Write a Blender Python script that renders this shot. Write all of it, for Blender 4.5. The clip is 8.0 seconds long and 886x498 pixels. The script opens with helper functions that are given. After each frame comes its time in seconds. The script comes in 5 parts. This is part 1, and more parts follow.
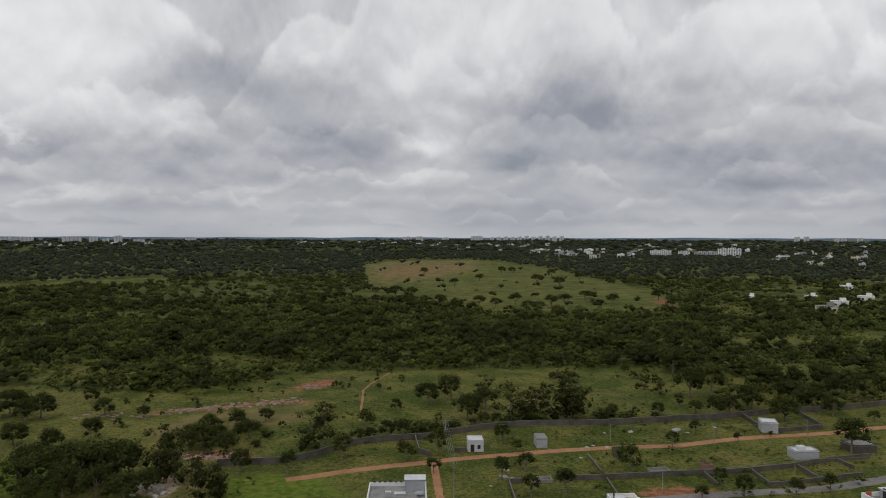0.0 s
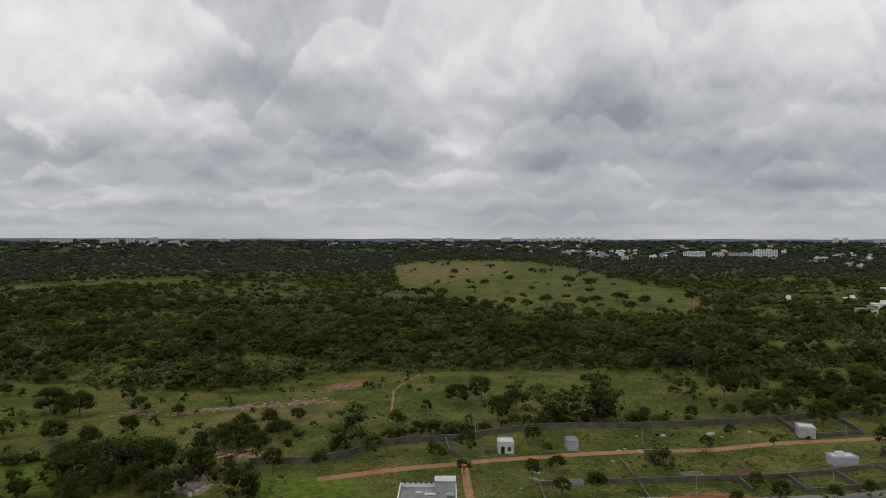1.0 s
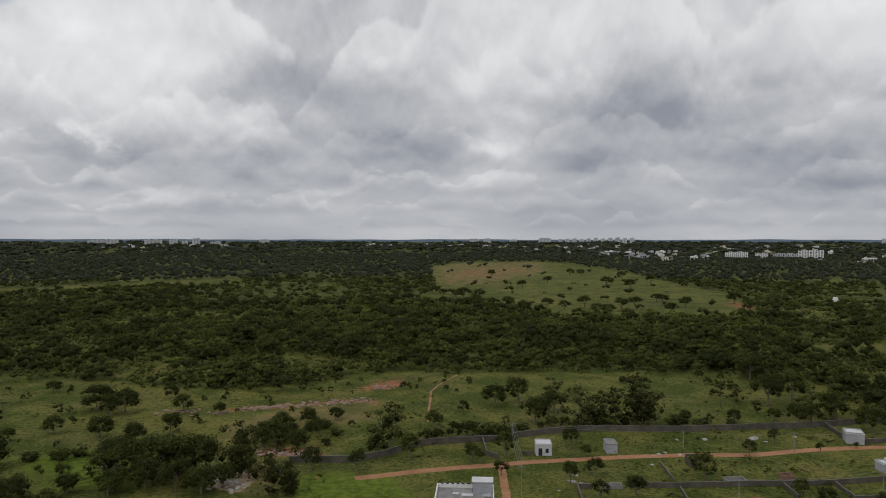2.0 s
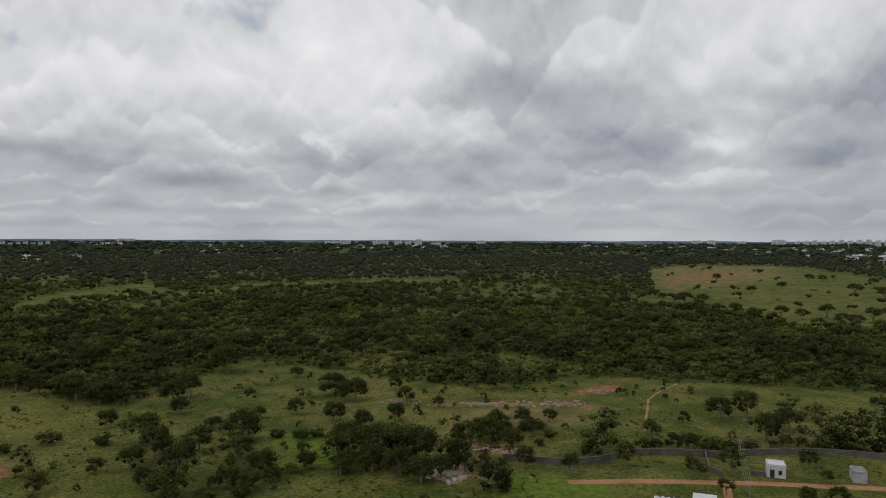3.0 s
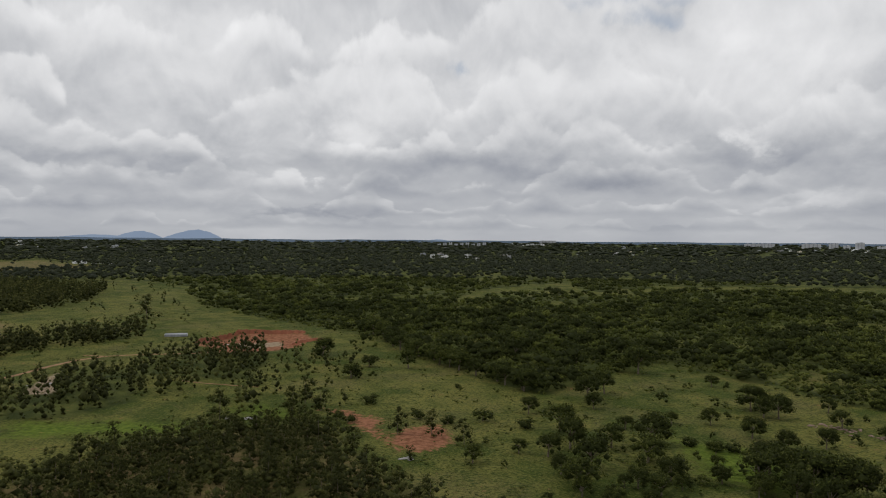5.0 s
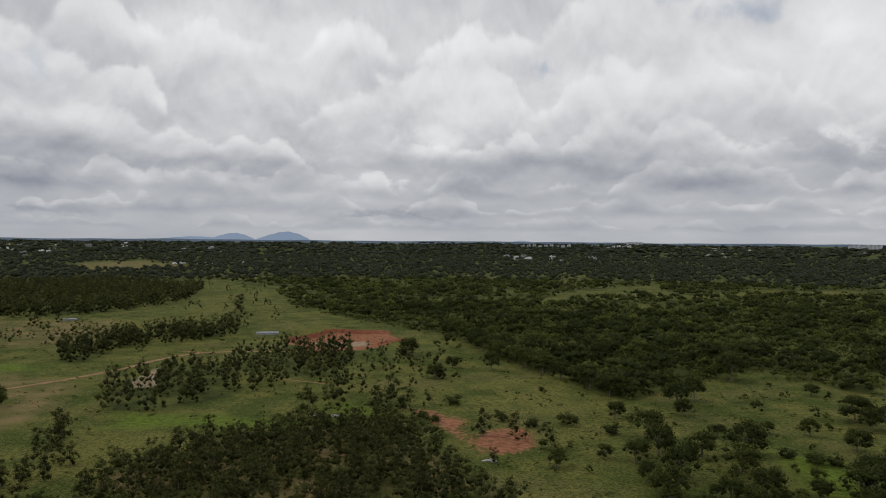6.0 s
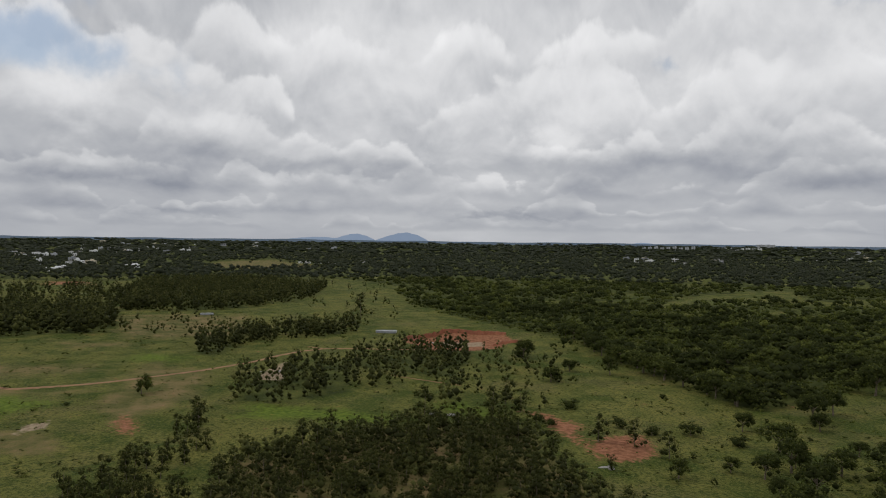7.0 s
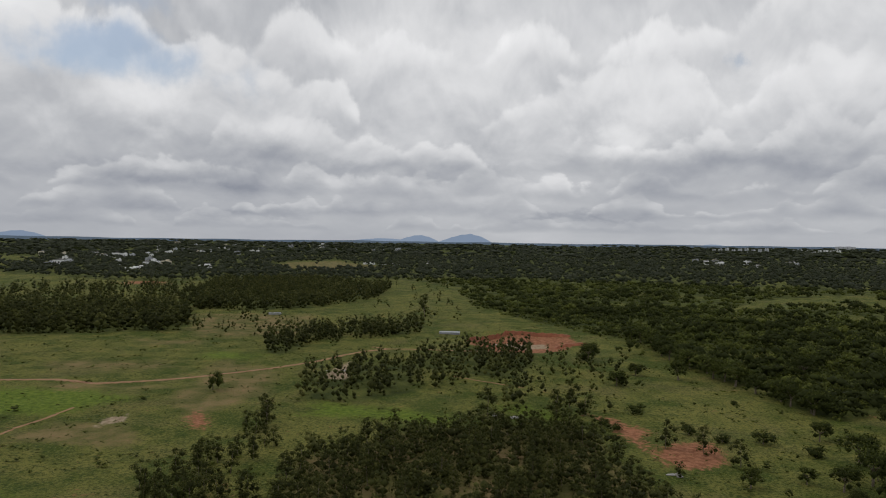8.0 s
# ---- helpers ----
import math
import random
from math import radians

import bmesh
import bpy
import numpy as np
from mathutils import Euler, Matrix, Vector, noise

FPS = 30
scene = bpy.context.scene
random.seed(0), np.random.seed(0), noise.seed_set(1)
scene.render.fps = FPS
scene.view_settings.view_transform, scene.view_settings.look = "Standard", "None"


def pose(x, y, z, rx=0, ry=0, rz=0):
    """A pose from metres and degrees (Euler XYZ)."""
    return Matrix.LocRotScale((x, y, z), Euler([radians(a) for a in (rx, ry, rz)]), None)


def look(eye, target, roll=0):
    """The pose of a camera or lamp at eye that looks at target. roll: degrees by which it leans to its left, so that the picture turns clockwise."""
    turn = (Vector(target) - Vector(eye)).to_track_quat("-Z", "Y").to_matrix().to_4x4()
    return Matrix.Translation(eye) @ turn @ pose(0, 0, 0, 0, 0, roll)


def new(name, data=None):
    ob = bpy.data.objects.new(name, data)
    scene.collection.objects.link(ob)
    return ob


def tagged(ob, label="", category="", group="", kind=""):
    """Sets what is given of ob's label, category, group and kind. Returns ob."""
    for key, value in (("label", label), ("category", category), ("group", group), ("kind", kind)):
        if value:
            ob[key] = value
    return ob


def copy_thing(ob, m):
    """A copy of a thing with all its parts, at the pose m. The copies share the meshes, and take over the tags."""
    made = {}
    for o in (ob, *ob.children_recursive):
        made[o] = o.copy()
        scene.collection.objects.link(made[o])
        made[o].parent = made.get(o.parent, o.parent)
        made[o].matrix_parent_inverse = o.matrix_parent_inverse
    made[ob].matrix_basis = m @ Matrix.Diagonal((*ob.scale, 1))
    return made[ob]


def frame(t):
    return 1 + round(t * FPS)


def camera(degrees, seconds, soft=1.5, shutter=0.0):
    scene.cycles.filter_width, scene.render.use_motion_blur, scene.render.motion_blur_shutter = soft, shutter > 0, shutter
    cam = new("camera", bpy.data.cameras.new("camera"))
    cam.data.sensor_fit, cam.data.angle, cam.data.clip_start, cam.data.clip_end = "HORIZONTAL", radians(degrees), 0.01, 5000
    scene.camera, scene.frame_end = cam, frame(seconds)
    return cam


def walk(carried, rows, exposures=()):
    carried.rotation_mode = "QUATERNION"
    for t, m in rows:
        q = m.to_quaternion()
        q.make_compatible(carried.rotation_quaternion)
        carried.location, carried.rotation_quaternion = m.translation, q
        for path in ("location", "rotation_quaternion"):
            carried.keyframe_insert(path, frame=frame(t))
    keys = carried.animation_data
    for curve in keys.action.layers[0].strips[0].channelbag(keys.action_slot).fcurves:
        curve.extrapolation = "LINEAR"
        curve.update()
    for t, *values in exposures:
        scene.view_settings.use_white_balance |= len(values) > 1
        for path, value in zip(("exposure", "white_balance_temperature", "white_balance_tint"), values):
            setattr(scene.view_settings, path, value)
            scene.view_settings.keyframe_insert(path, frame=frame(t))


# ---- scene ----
# The camera hangs in the air at one spot, 55 m over the ground, and turns to its left.
EYE = 55.0
cam = camera(63.46, 8.0, soft=1.0)
TURNS = [  # seconds, degrees to the left, degrees up, degrees of lean to the right
    (0.0, 0.0, -0.89, -0.13), (0.5, 1.0, -0.84, -0.10), (1.0, 2.42, -0.79, -0.10), (1.2, 2.48, -0.78, -0.10),
    (2.3, 8.72, -0.68, -0.05), (2.5, 11.9, -0.66, -0.08), (3.0, 22.42, -0.66, -0.21), (3.5, 34.43, -0.66, -0.29),
    (4.0, 46.74, -0.67, -0.32), (4.5, 52.81, -0.66, -0.45), (4.7, 53.3, -0.67, -0.48), (5.8, 60.13, -0.61, -0.46),
    (6.0, 61.27, -0.60, -0.48), (6.5, 66.49, -0.60, -0.65), (7.0, 70.56, -0.60, -0.75), (7.5, 73.52, -0.60, -0.80), (8.0, 75.62, -0.55, -0.80),
]


def turned(left, up, lean):
    a, e = radians(left), radians(up)
    way = Vector((-math.sin(a) * math.cos(e), math.cos(a) * math.cos(e), math.sin(e)))
    return look((0, 0, EYE), Vector((0, 0, EYE)) + way * 100, -lean)


walk(cam, [(t, turned(left, up, lean)) for t, left, up, lean in TURNS])


# ---- node helpers ----
class Graph:
    """A short way to write node trees: each call adds one node and links or sets its inputs."""

    def __init__(self, tree):
        self.tree = tree
        tree.nodes.clear()

    def add(self, kind, ins=None, **props):
        n = self.tree.nodes.new(kind)
        for k, v in props.items():
            setattr(n, k, v)
        for k, v in (ins or {}).items():
            if isinstance(v, bpy.types.NodeSocket):
                self.tree.links.new(v, n.inputs[k])
            else:
                n.inputs[k].default_value = v
        return n

    def math(self, op, a, b=0.0, c=0.0, clamp=False):
        return self.add("ShaderNodeMath", {0: a, 1: b, 2: c}, operation=op, use_clamp=clamp).outputs[0]

    def mix(self, f, a, b):
        return self.add("ShaderNodeMix", {0: f, 6: a, 7: b}, data_type="RGBA").outputs[2]

    def remap(self, v, lo, hi, a=0.0, b=1.0, smooth=False):
        n = self.add("ShaderNodeMapRange", {0: v, 1: lo, 2: hi, 3: a, 4: b})
        if smooth:
            n.interpolation_type = "SMOOTHSTEP"
        return n.outputs[0]

    def noise(self, vec, scale, detail=4.0, rough=0.5, bend=0.0):
        return self.add("ShaderNodeTexNoise", {"Vector": vec, "Scale": scale, "Detail": detail, "Roughness": rough, "Distortion": bend}).outputs[0]


def rgb(r, g, b):
    return (r, g, b, 1.0)


# ---- sky: broken overcast with some blue gaps ----
SUN_UP, SUN_LEFT = 52.0, 150.0
world = bpy.data.worlds.new("sky")
scene.world = world
world.use_nodes = True
g = Graph(world.node_tree)
way = g.add("ShaderNodeTexCoord").outputs["Generated"]
sep = g.add("ShaderNodeSeparateXYZ", {0: way})
dx, dy, dz = sep.outputs
level = g.math("SQRT", g.math("ADD", g.math("MULTIPLY", dx, dx), g.math("MULTIPLY", dy, dy)))
rise = g.math("MULTIPLY", g.math("LOGARITHM", g.math("ADD", g.math("MAXIMUM", dz, 0.0), 0.06), 2.71828), 1.45)
ring = g.math("DIVIDE", 5.7, g.math("MAXIMUM", level, 0.05))


def vault(lift):
    """Places on the vault of the sky, 10 degrees of bearing to a unit, pressed together towards the horizon."""
    return g.add("ShaderNodeCombineXYZ", {0: g.math("MULTIPLY", dx, ring), 1: g.math("MULTIPLY", dy, ring), 2: g.math("ADD", rise, lift)}).outputs[0]


flat = vault(0.0)


heap = g.noise(flat, 0.8, 6.0, 0.5, 0.2)
left_of = g.math("MULTIPLY", g.math("ARCTAN2", g.math("MULTIPLY", dx, -1.0), dy), 57.2958)
high = g.math("MULTIPLY", g.math("ARCSINE", dz), 57.2958)
rag = g.noise(flat, 1.9, 6.0, 0.55)
rag2 = g.noise(vault(7.0), 1.9, 6.0, 0.55)
left_r = g.math("ADD", left_of, g.remap(rag, 0.3, 0.7, -2.6, 2.6))
high_r = g.math("ADD", high, g.remap(rag2, 0.3, 0.7, -1.1, 1.1))


def bank(rows, total):
    """Adds soft-edged banks of cloud: bearing, height, half width, half height, amount."""
    for a, e, w, h, k in rows:
        p = g.math("POWER", g.math("DIVIDE", g.math("SUBTRACT", left_r, a), w), 2.0)
        q = g.math("POWER", g.math("DIVIDE", g.math("SUBTRACT", high_r, e), h), 2.0)
        s = g.math("EXPONENT", g.math("MULTIPLY", g.math("ADD", p, q), -1.0))
        total = g.math("MULTIPLY_ADD", s, k, total)
    return total


BANKS = [
    (17.0, 11.5, 7.0, 2.0, -0.26), (7.5, 7.2, 6.0, 1.8, -0.22), (-10.0, 9.8, 5.0, 3.2, -0.28), (-8.0, 6.3, 4.5, 0.9, -0.16), (-26.0, 4.6, 9.0, 1.5, -0.22), (-17.0, 6.0, 4.0, 1.2, -0.12),
    (31.0, 7.0, 5.0, 1.2, -0.20), (24.0, 5.6, 6.0, 0.8, -0.12), (-3.0, 15.5, 6.0, 2.4, 0.12), (26.0, 13.0, 7.0, 4.0, 0.14), (22.0, 8.0, 2.5, 1.2, 0.10),
    (1.5, 7.4, 2.2, 1.4, 0.18), (31.5, 7.6, 1.1, 0.9, 0.26), (14.0, 3.9, 3.5, 0.5, 0.14), (28.0, 2.9, 4.0, 0.5, 0.12), (-5.0, 12.5, 2.5, 1.5, 0.08),
]
BANKS_WEST = [
    (46.0, 12.0, 9.0, 3.5, 0.12), (60.0, 9.5, 5.0, 2.0, 0.16), (36.0, 14.0, 5.0, 2.0, 0.10), (53.0, 6.0, 9.0, 0.9, -0.14), (42.0, 5.0, 10.0, 0.7, -0.10),
    (74.0, 13.5, 8.0, 3.5, 0.12), (82.0, 15.5, 3.0, 2.0, 0.10), (88.0, 9.0, 6.0, 2.0, 0.12), (62.5, 8.3, 2.5, 1.0, 0.14), (97.0, 9.5, 5.0, 1.5, 0.14), (82.0, 5.6, 10.0, 0.8, -0.14),
    (98.0, 4.8, 8.0, 0.8, -0.16), (66.0, 2.0, 5.0, 0.35, -0.14), (90.0, 2.2, 9.0, 0.4, -0.08), (-26.0, 14.5, 9.0, 3.5, 0.20), (-27.0, 9.5, 3.0, 1.2, -0.08),
]
# rows of heaped clouds, the far ones low, each nearer one higher and in front; bright heads over grey bases
around = g.add("ShaderNodeCombineXYZ", {0: g.math("MULTIPLY", dx, ring), 1: g.math("MULTIPLY", dy, ring), 2: 0.0}).outputs[0]
smooth_east = g.remap(left_of, 12.0, 48.0, 0.72, 1.0, True)


def round_heads(scale, seed):
    """Rounded heads with creases between them, 0 to 1."""
    v = g.add("ShaderNodeVectorMath", {0: flat, 1: (seed * 3.1, seed * 1.7, seed)}, operation="ADD").outputs[0]
    bent = g.add("ShaderNodeTexNoise", {"Vector": v, "Scale": scale * 1.3, "Detail": 5.0, "Roughness": 0.55}).outputs["Color"]
    k = 0.55 / scale
    v = g.add("ShaderNodeVectorMath", {0: bent, 1: (k, k, k), 2: v}, operation="MULTIPLY_ADD").outputs[0]
    cell = g.add("ShaderNodeTexVoronoi", {"Vector": v, "Scale": scale, "Detail": 3.0, "Roughness": 0.5, "Lacunarity": 2.4, "Smoothness": 0.45}, feature="SMOOTH_F1", normalize=True)
    return g.math("SUBTRACT", 1.0, g.math("MULTIPLY", cell.outputs["Distance"], 1.6))


curl = g.noise(flat, 2.0, 7.0, 0.53, 0.25)
curl_up = g.noise(vault(0.10), 2.0, 4.0, 0.5, 0.25)
relief = g.math("MULTIPLY", g.math("SUBTRACT", curl, curl_up), g.remap(high, 1.0, 8.0, 0.15, 1.0))
light = g.math("MULTIPLY_ADD", g.math("SUBTRACT", heap, 0.5), 0.45, 0.50)
light = g.math("MULTIPLY_ADD", relief, 0.5, light)
ROWS = [  # base, height, how fine, low shade, high shade
    (0.9, 1.3, 2.4, 0.36, 0.62), (2.0, 2.0, 1.8, 0.33, 0.70), (3.5, 3.0, 1.25, 0.32, 0.76), (5.6, 4.4, 0.95, 0.38, 0.76), (8.8, 6.0, 0.75, 0.42, 0.80), (13.0, 8.0, 0.6, 0.45, 0.80),
]
for i, (base, tall, fine, low_shade, high_shade) in enumerate(ROWS):
    seed = 2.3 * i + 1.0
    spot = g.add("ShaderNodeVectorMath", {0: around, 1: (seed, -seed, 0.0)}, operation="ADD").outputs[0]
    crest = g.remap(g.noise(spot, fine * 0.7, 3.0, 0.5), 0.36, 0.64, -0.25, 1.35)
    foot = g.math("MULTIPLY_ADD", g.noise(flat, fine * 1.4, 4.0, 0.5), tall * 0.5, base - tall * 0.25)
    bulge = round_heads(fine * 1.25, seed)
    lift = g.math("DIVIDE", g.math("SUBTRACT", high, foot), tall)
    edge = g.math("ADD", g.math("SUBTRACT", crest, lift), g.math("MULTIPLY_ADD", g.math("SUBTRACT", bulge, 0.5), 1.0, g.math("MULTIPLY", g.math("SUBTRACT", curl, 0.5), 0.9)))
    cover = g.math("MULTIPLY", g.remap(edge, 0.0, 0.15, 0.0, 1.0, True), g.remap(lift, -0.12, 0.30, 0.0, 1.0, True))
    shine = g.math("DIVIDE", lift, g.math("MAXIMUM", crest, 0.15))
    shine = g.math("ADD", g.remap(shine, 0.0, 1.0, 0.0, 0.50, True), g.math("MULTIPLY", g.math("SUBTRACT", bulge, 0.30), 0.62))
    shine = g.math("ADD", shine, g.math("MULTIPLY_ADD", g.math("SUBTRACT", heap, 0.5), 0.9, g.math("MULTIPLY", relief, 1.3)))
    tint = g.remap(shine, 0.0, 1.0, low_shade, high_shade)
    light = g.math("MULTIPLY_ADD", g.math("SUBTRACT", tint, light), g.math("MULTIPLY", cover, smooth_east), light)
light = g.math("ADD", light, g.remap(high, 0.0, 14.0, -0.03, 0.09))
light = bank(BANKS, light)
light = bank(BANKS_WEST, light)
shade = g.add("ShaderNodeValToRGB", {0: light})
ramp = shade.color_ramp
ramp.elements[0].position, ramp.elements[0].color = 0.0, rgb(0.20, 0.215, 0.25)
ramp.elements[1].position, ramp.elements[1].color = 1.0, rgb(0.90, 0.90, 0.91)
for at, c in ((0.25, rgb(0.27, 0.288, 0.335)), (0.5, rgb(0.46, 0.473, 0.50)), (0.72, rgb(0.69, 0.695, 0.71))):
    ramp.elements.new(at).color = c
clear = g.add("ShaderNodeTexSky", sky_type="NISHITA", sun_disc=False, sun_elevation=radians(SUN_UP), sun_rotation=radians(-SUN_LEFT)).outputs[0]
clear = g.mix(0.35, g.add("ShaderNodeVectorMath", {0: clear, 3: 0.10}, operation="SCALE").outputs[0], rgb(0.42, 0.47, 0.54))
HOLES = [(103.5, 13.4, 6.5, 2.1, 0.5), (95.0, 12.0, 4.0, 2.0, 0.25), (40.0, 16.8, 3.0, 1.0, 0.30), (54.0, 13.6, 1.6, 0.8, 0.3), (39.0, 18.5, 7.0, 0.8, 0.3), (100.0, 17.0, 4.0, 1.2, 0.25)]
hole = bank(HOLES, g.remap(curl, 0.35, 0.65, 0.03, -0.20))
hole = g.remap(hole, 0.03, 0.38, 0.0, 0.8, True)
sky = g.mix(hole, shade.outputs[0], clear)
zenith = g.remap(high, 20.0, 70.0, 1.0, 1.08)  # an overcast sky is brighter overhead
g.add("ShaderNodeOutputWorld", {0: g.add("ShaderNodeBackground", {0: sky, 1: zenith}).outputs[0]})

sun = new("sun", bpy.data.lights.new("sun", "SUN"))
sun.data.energy, sun.data.angle, sun.data.color = 0.6, radians(14), (1.0, 0.96, 0.9)
_a, _e = radians(SUN_LEFT), radians(SUN_UP)
sun.matrix_world = look(Vector((-math.sin(_a) * math.cos(_e), math.cos(_a) * math.cos(_e), math.sin(_e))) * 300, (0, 0, 0))


# ---- materials ----
def material(name):
    m = bpy.data.materials.new(name)
    m.use_nodes = True
    return m, Graph(m.node_tree)


def finish(gr, colour, rough, bump=None, strength=0.3, distance=0.1, metal=0.0, spec=0.25):
    ins = {"Base Color": colour, "Roughness": rough, "Metallic": metal, "Specular IOR Level": spec}
    if bump is not None:
        ins["Normal"] = gr.add("ShaderNodeBump", {"Height": bump, "Strength": strength, "Distance": distance}).outputs[0]
    gr.add("ShaderNodeOutputMaterial", {0: gr.add("ShaderNodeBsdfPrincipled", ins).outputs[0]})


def attribute(gr, name):
    return gr.add("ShaderNodeAttribute", attribute_name=name).outputs["Fac"]


def place(gr):
    return gr.add("ShaderNodeNewGeometry").outputs["Position"]


def leaf_material(name, per_object, dark, mid, bright):
    m, gr = material(name)
    tone = attribute(gr, "tone")
    if per_object:
        tone = gr.math("MULTIPLY_ADD", gr.add("ShaderNodeObjectInfo").outputs["Random"], 0.42, tone)
    fine = gr.noise(place(gr), 0.9, 3.0)
    tone = gr.math("ADD", tone, gr.remap(fine, 0.3, 0.7, -0.22, 0.22))
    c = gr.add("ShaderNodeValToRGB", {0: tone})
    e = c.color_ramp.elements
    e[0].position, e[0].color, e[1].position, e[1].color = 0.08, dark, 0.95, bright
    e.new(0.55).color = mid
    face = gr.add("ShaderNodeBsdfPrincipled", {"Base Color": c.outputs[0], "Roughness": 0.65, "Specular IOR Level": 0.03}).outputs[0]
    thin = gr.add("ShaderNodeBsdfTranslucent", {0: gr.mix(0.5, c.outputs[0], rgb(0.10, 0.13, 0.02))}).outputs[0]
    gr.add("ShaderNodeOutputMaterial", {0: gr.add("ShaderNodeMixShader", {0: 0.22, 1: face, 2: thin}).outputs[0]})
    return m


LEAF_TONES = rgb(0.034, 0.041, 0.013), rgb(0.078, 0.094, 0.023), rgb(0.165, 0.178, 0.040)
EUC_TONES = rgb(0.036, 0.040, 0.014), rgb(0.076, 0.082, 0.024), rgb(0.160, 0.156, 0.048)
# Distance haze put into the leaf colour: greyer, bluer and lighter.
HAZE_TONES = rgb(0.046, 0.053, 0.034), rgb(0.076, 0.085, 0.050), rgb(0.125, 0.132, 0.068)
LEAF, LEAF_WOOD = leaf_material("leaf", True, *LEAF_TONES), leaf_material("leaf_wood", False, *LEAF_TONES)
LEAF_HAZE = leaf_material("leaf_haze", False, *HAZE_TONES)
LEAF_EUC, LEAF_EUC_WOOD = leaf_material("leaf_eucalyptus", True, *EUC_TONES), leaf_material("leaf_eucalyptus_wood", False, *EUC_TONES)


def plain(name, a, b, scale, rough=0.85, bump=0.3, distance=0.03):
    """A surface that wanders between two colours, with fine grain and stains."""
    m, gr = material(name)
    p = place(gr)
    big, fine = gr.noise(p, scale, 5.0, 0.6), gr.noise(p, scale * 9, 4.0, 0.6)
    f = gr.remap(gr.math("MULTIPLY_ADD", fine, 0.4, gr.math("MULTIPLY", big, 0.6)), 0.36, 0.64, 0.0, 1.0)
    finish(gr, gr.mix(f, a, b), rough, fine, bump, distance)
    return m


BARK = plain("bark", rgb(0.10, 0.075, 0.05), rgb(0.24, 0.20, 0.15), 1.2)
CONCRETE = plain("concrete", rgb(0.17, 0.165, 0.155), rgb(0.33, 0.32, 0.30), 0.35)
COPING = plain("weathered_coping", rgb(0.10, 0.092, 0.08), rgb(0.21, 0.195, 0.175), 0.4)
BLOCKWORK = plain("blockwork", rgb(0.060, 0.052, 0.042), rgb(0.140, 0.125, 0.105), 0.3)
PLASTER = plain("white_plaster", rgb(0.68, 0.68, 0.67), rgb(0.86, 0.86, 0.85), 0.12)
CREAM = plain("cream_plaster", rgb(0.55, 0.49, 0.36), rgb(0.70, 0.64, 0.50), 0.12)
GREYWALL = plain("grey_plaster", rgb(0.28, 0.29, 0.31), rgb(0.42, 0.43, 0.45), 0.12)
# Pale grey plaster; on far blocks it puts distance haze into the walls.
HAZEWALL = plain("pale_grey_haze_plaster", rgb(0.42, 0.43, 0.455), rgb(0.56, 0.57, 0.59), 0.05)
BRICK = plain("brick_wall", rgb(0.16, 0.09, 0.065), rgb(0.26, 0.16, 0.11), 0.5)
SHEET = plain("roof_sheet", rgb(0.50, 0.51, 0.52), rgb(0.66, 0.67, 0.68), 0.5, rough=0.5)
DARKGLASS = plain("window_dark", rgb(0.02, 0.022, 0.025), rgb(0.05, 0.052, 0.055), 0.5, rough=0.25)
REDPAINT = plain("red_paint", rgb(0.30, 0.06, 0.04), rgb(0.42, 0.10, 0.07), 0.6)
BLUEPAINT = plain("blue_paint", rgb(0.20, 0.27, 0.42), rgb(0.28, 0.35, 0.50), 0.4)
DARKROOF = plain("terrace_screed", rgb(0.15, 0.15, 0.145), rgb(0.36, 0.35, 0.335), 0.25)
STEEL = plain("pole_steel", rgb(0.14, 0.14, 0.135), rgb(0.24, 0.235, 0.225), 1.0, rough=0.5)
CABLE = plain("cable", rgb(0.20, 0.20, 0.20), rgb(0.30, 0.30, 0.30), 1.0)
ROCK = plain("pink_granite", rgb(0.16, 0.095, 0.075), rgb(0.36, 0.26, 0.21), 0.5, bump=0.6, distance=0.1)
PALEROCK = plain("pale_rock", rgb(0.26, 0.245, 0.23), rgb(0.46, 0.44, 0.42), 0.6, bump=0.5, distance=0.1)
DIRT = plain("red_dirt", rgb(0.25, 0.115, 0.055), rgb(0.42, 0.22, 0.115), 0.16)
TRACKDIRT = plain("brown_dirt", rgb(0.22, 0.115, 0.058), rgb(0.34, 0.195, 0.10), 0.14)
TAR = plain("worn_tar", rgb(0.12, 0.115, 0.11), rgb(0.24, 0.225, 0.205), 0.12)
# Distance haze put into a glowing blue instead of the hill's own colour.
HAZE_HILL, _g = material("hazed_hill")
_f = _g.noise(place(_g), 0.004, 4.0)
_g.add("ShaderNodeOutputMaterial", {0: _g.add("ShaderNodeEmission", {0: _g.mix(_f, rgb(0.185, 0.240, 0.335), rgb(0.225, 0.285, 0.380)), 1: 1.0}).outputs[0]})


# The ridge glows too, its colour mixed as dark blue haze.
HAZE_RIDGE, _g = material("hazed_ridge")
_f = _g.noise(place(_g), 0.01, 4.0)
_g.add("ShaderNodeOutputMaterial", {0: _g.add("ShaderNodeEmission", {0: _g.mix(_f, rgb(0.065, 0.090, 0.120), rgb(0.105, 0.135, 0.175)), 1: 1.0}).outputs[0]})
REDEARTH = plain("red_earth", rgb(0.16, 0.055, 0.028), rgb(0.33, 0.125, 0.065), 0.3, bump=0.8, distance=0.2)


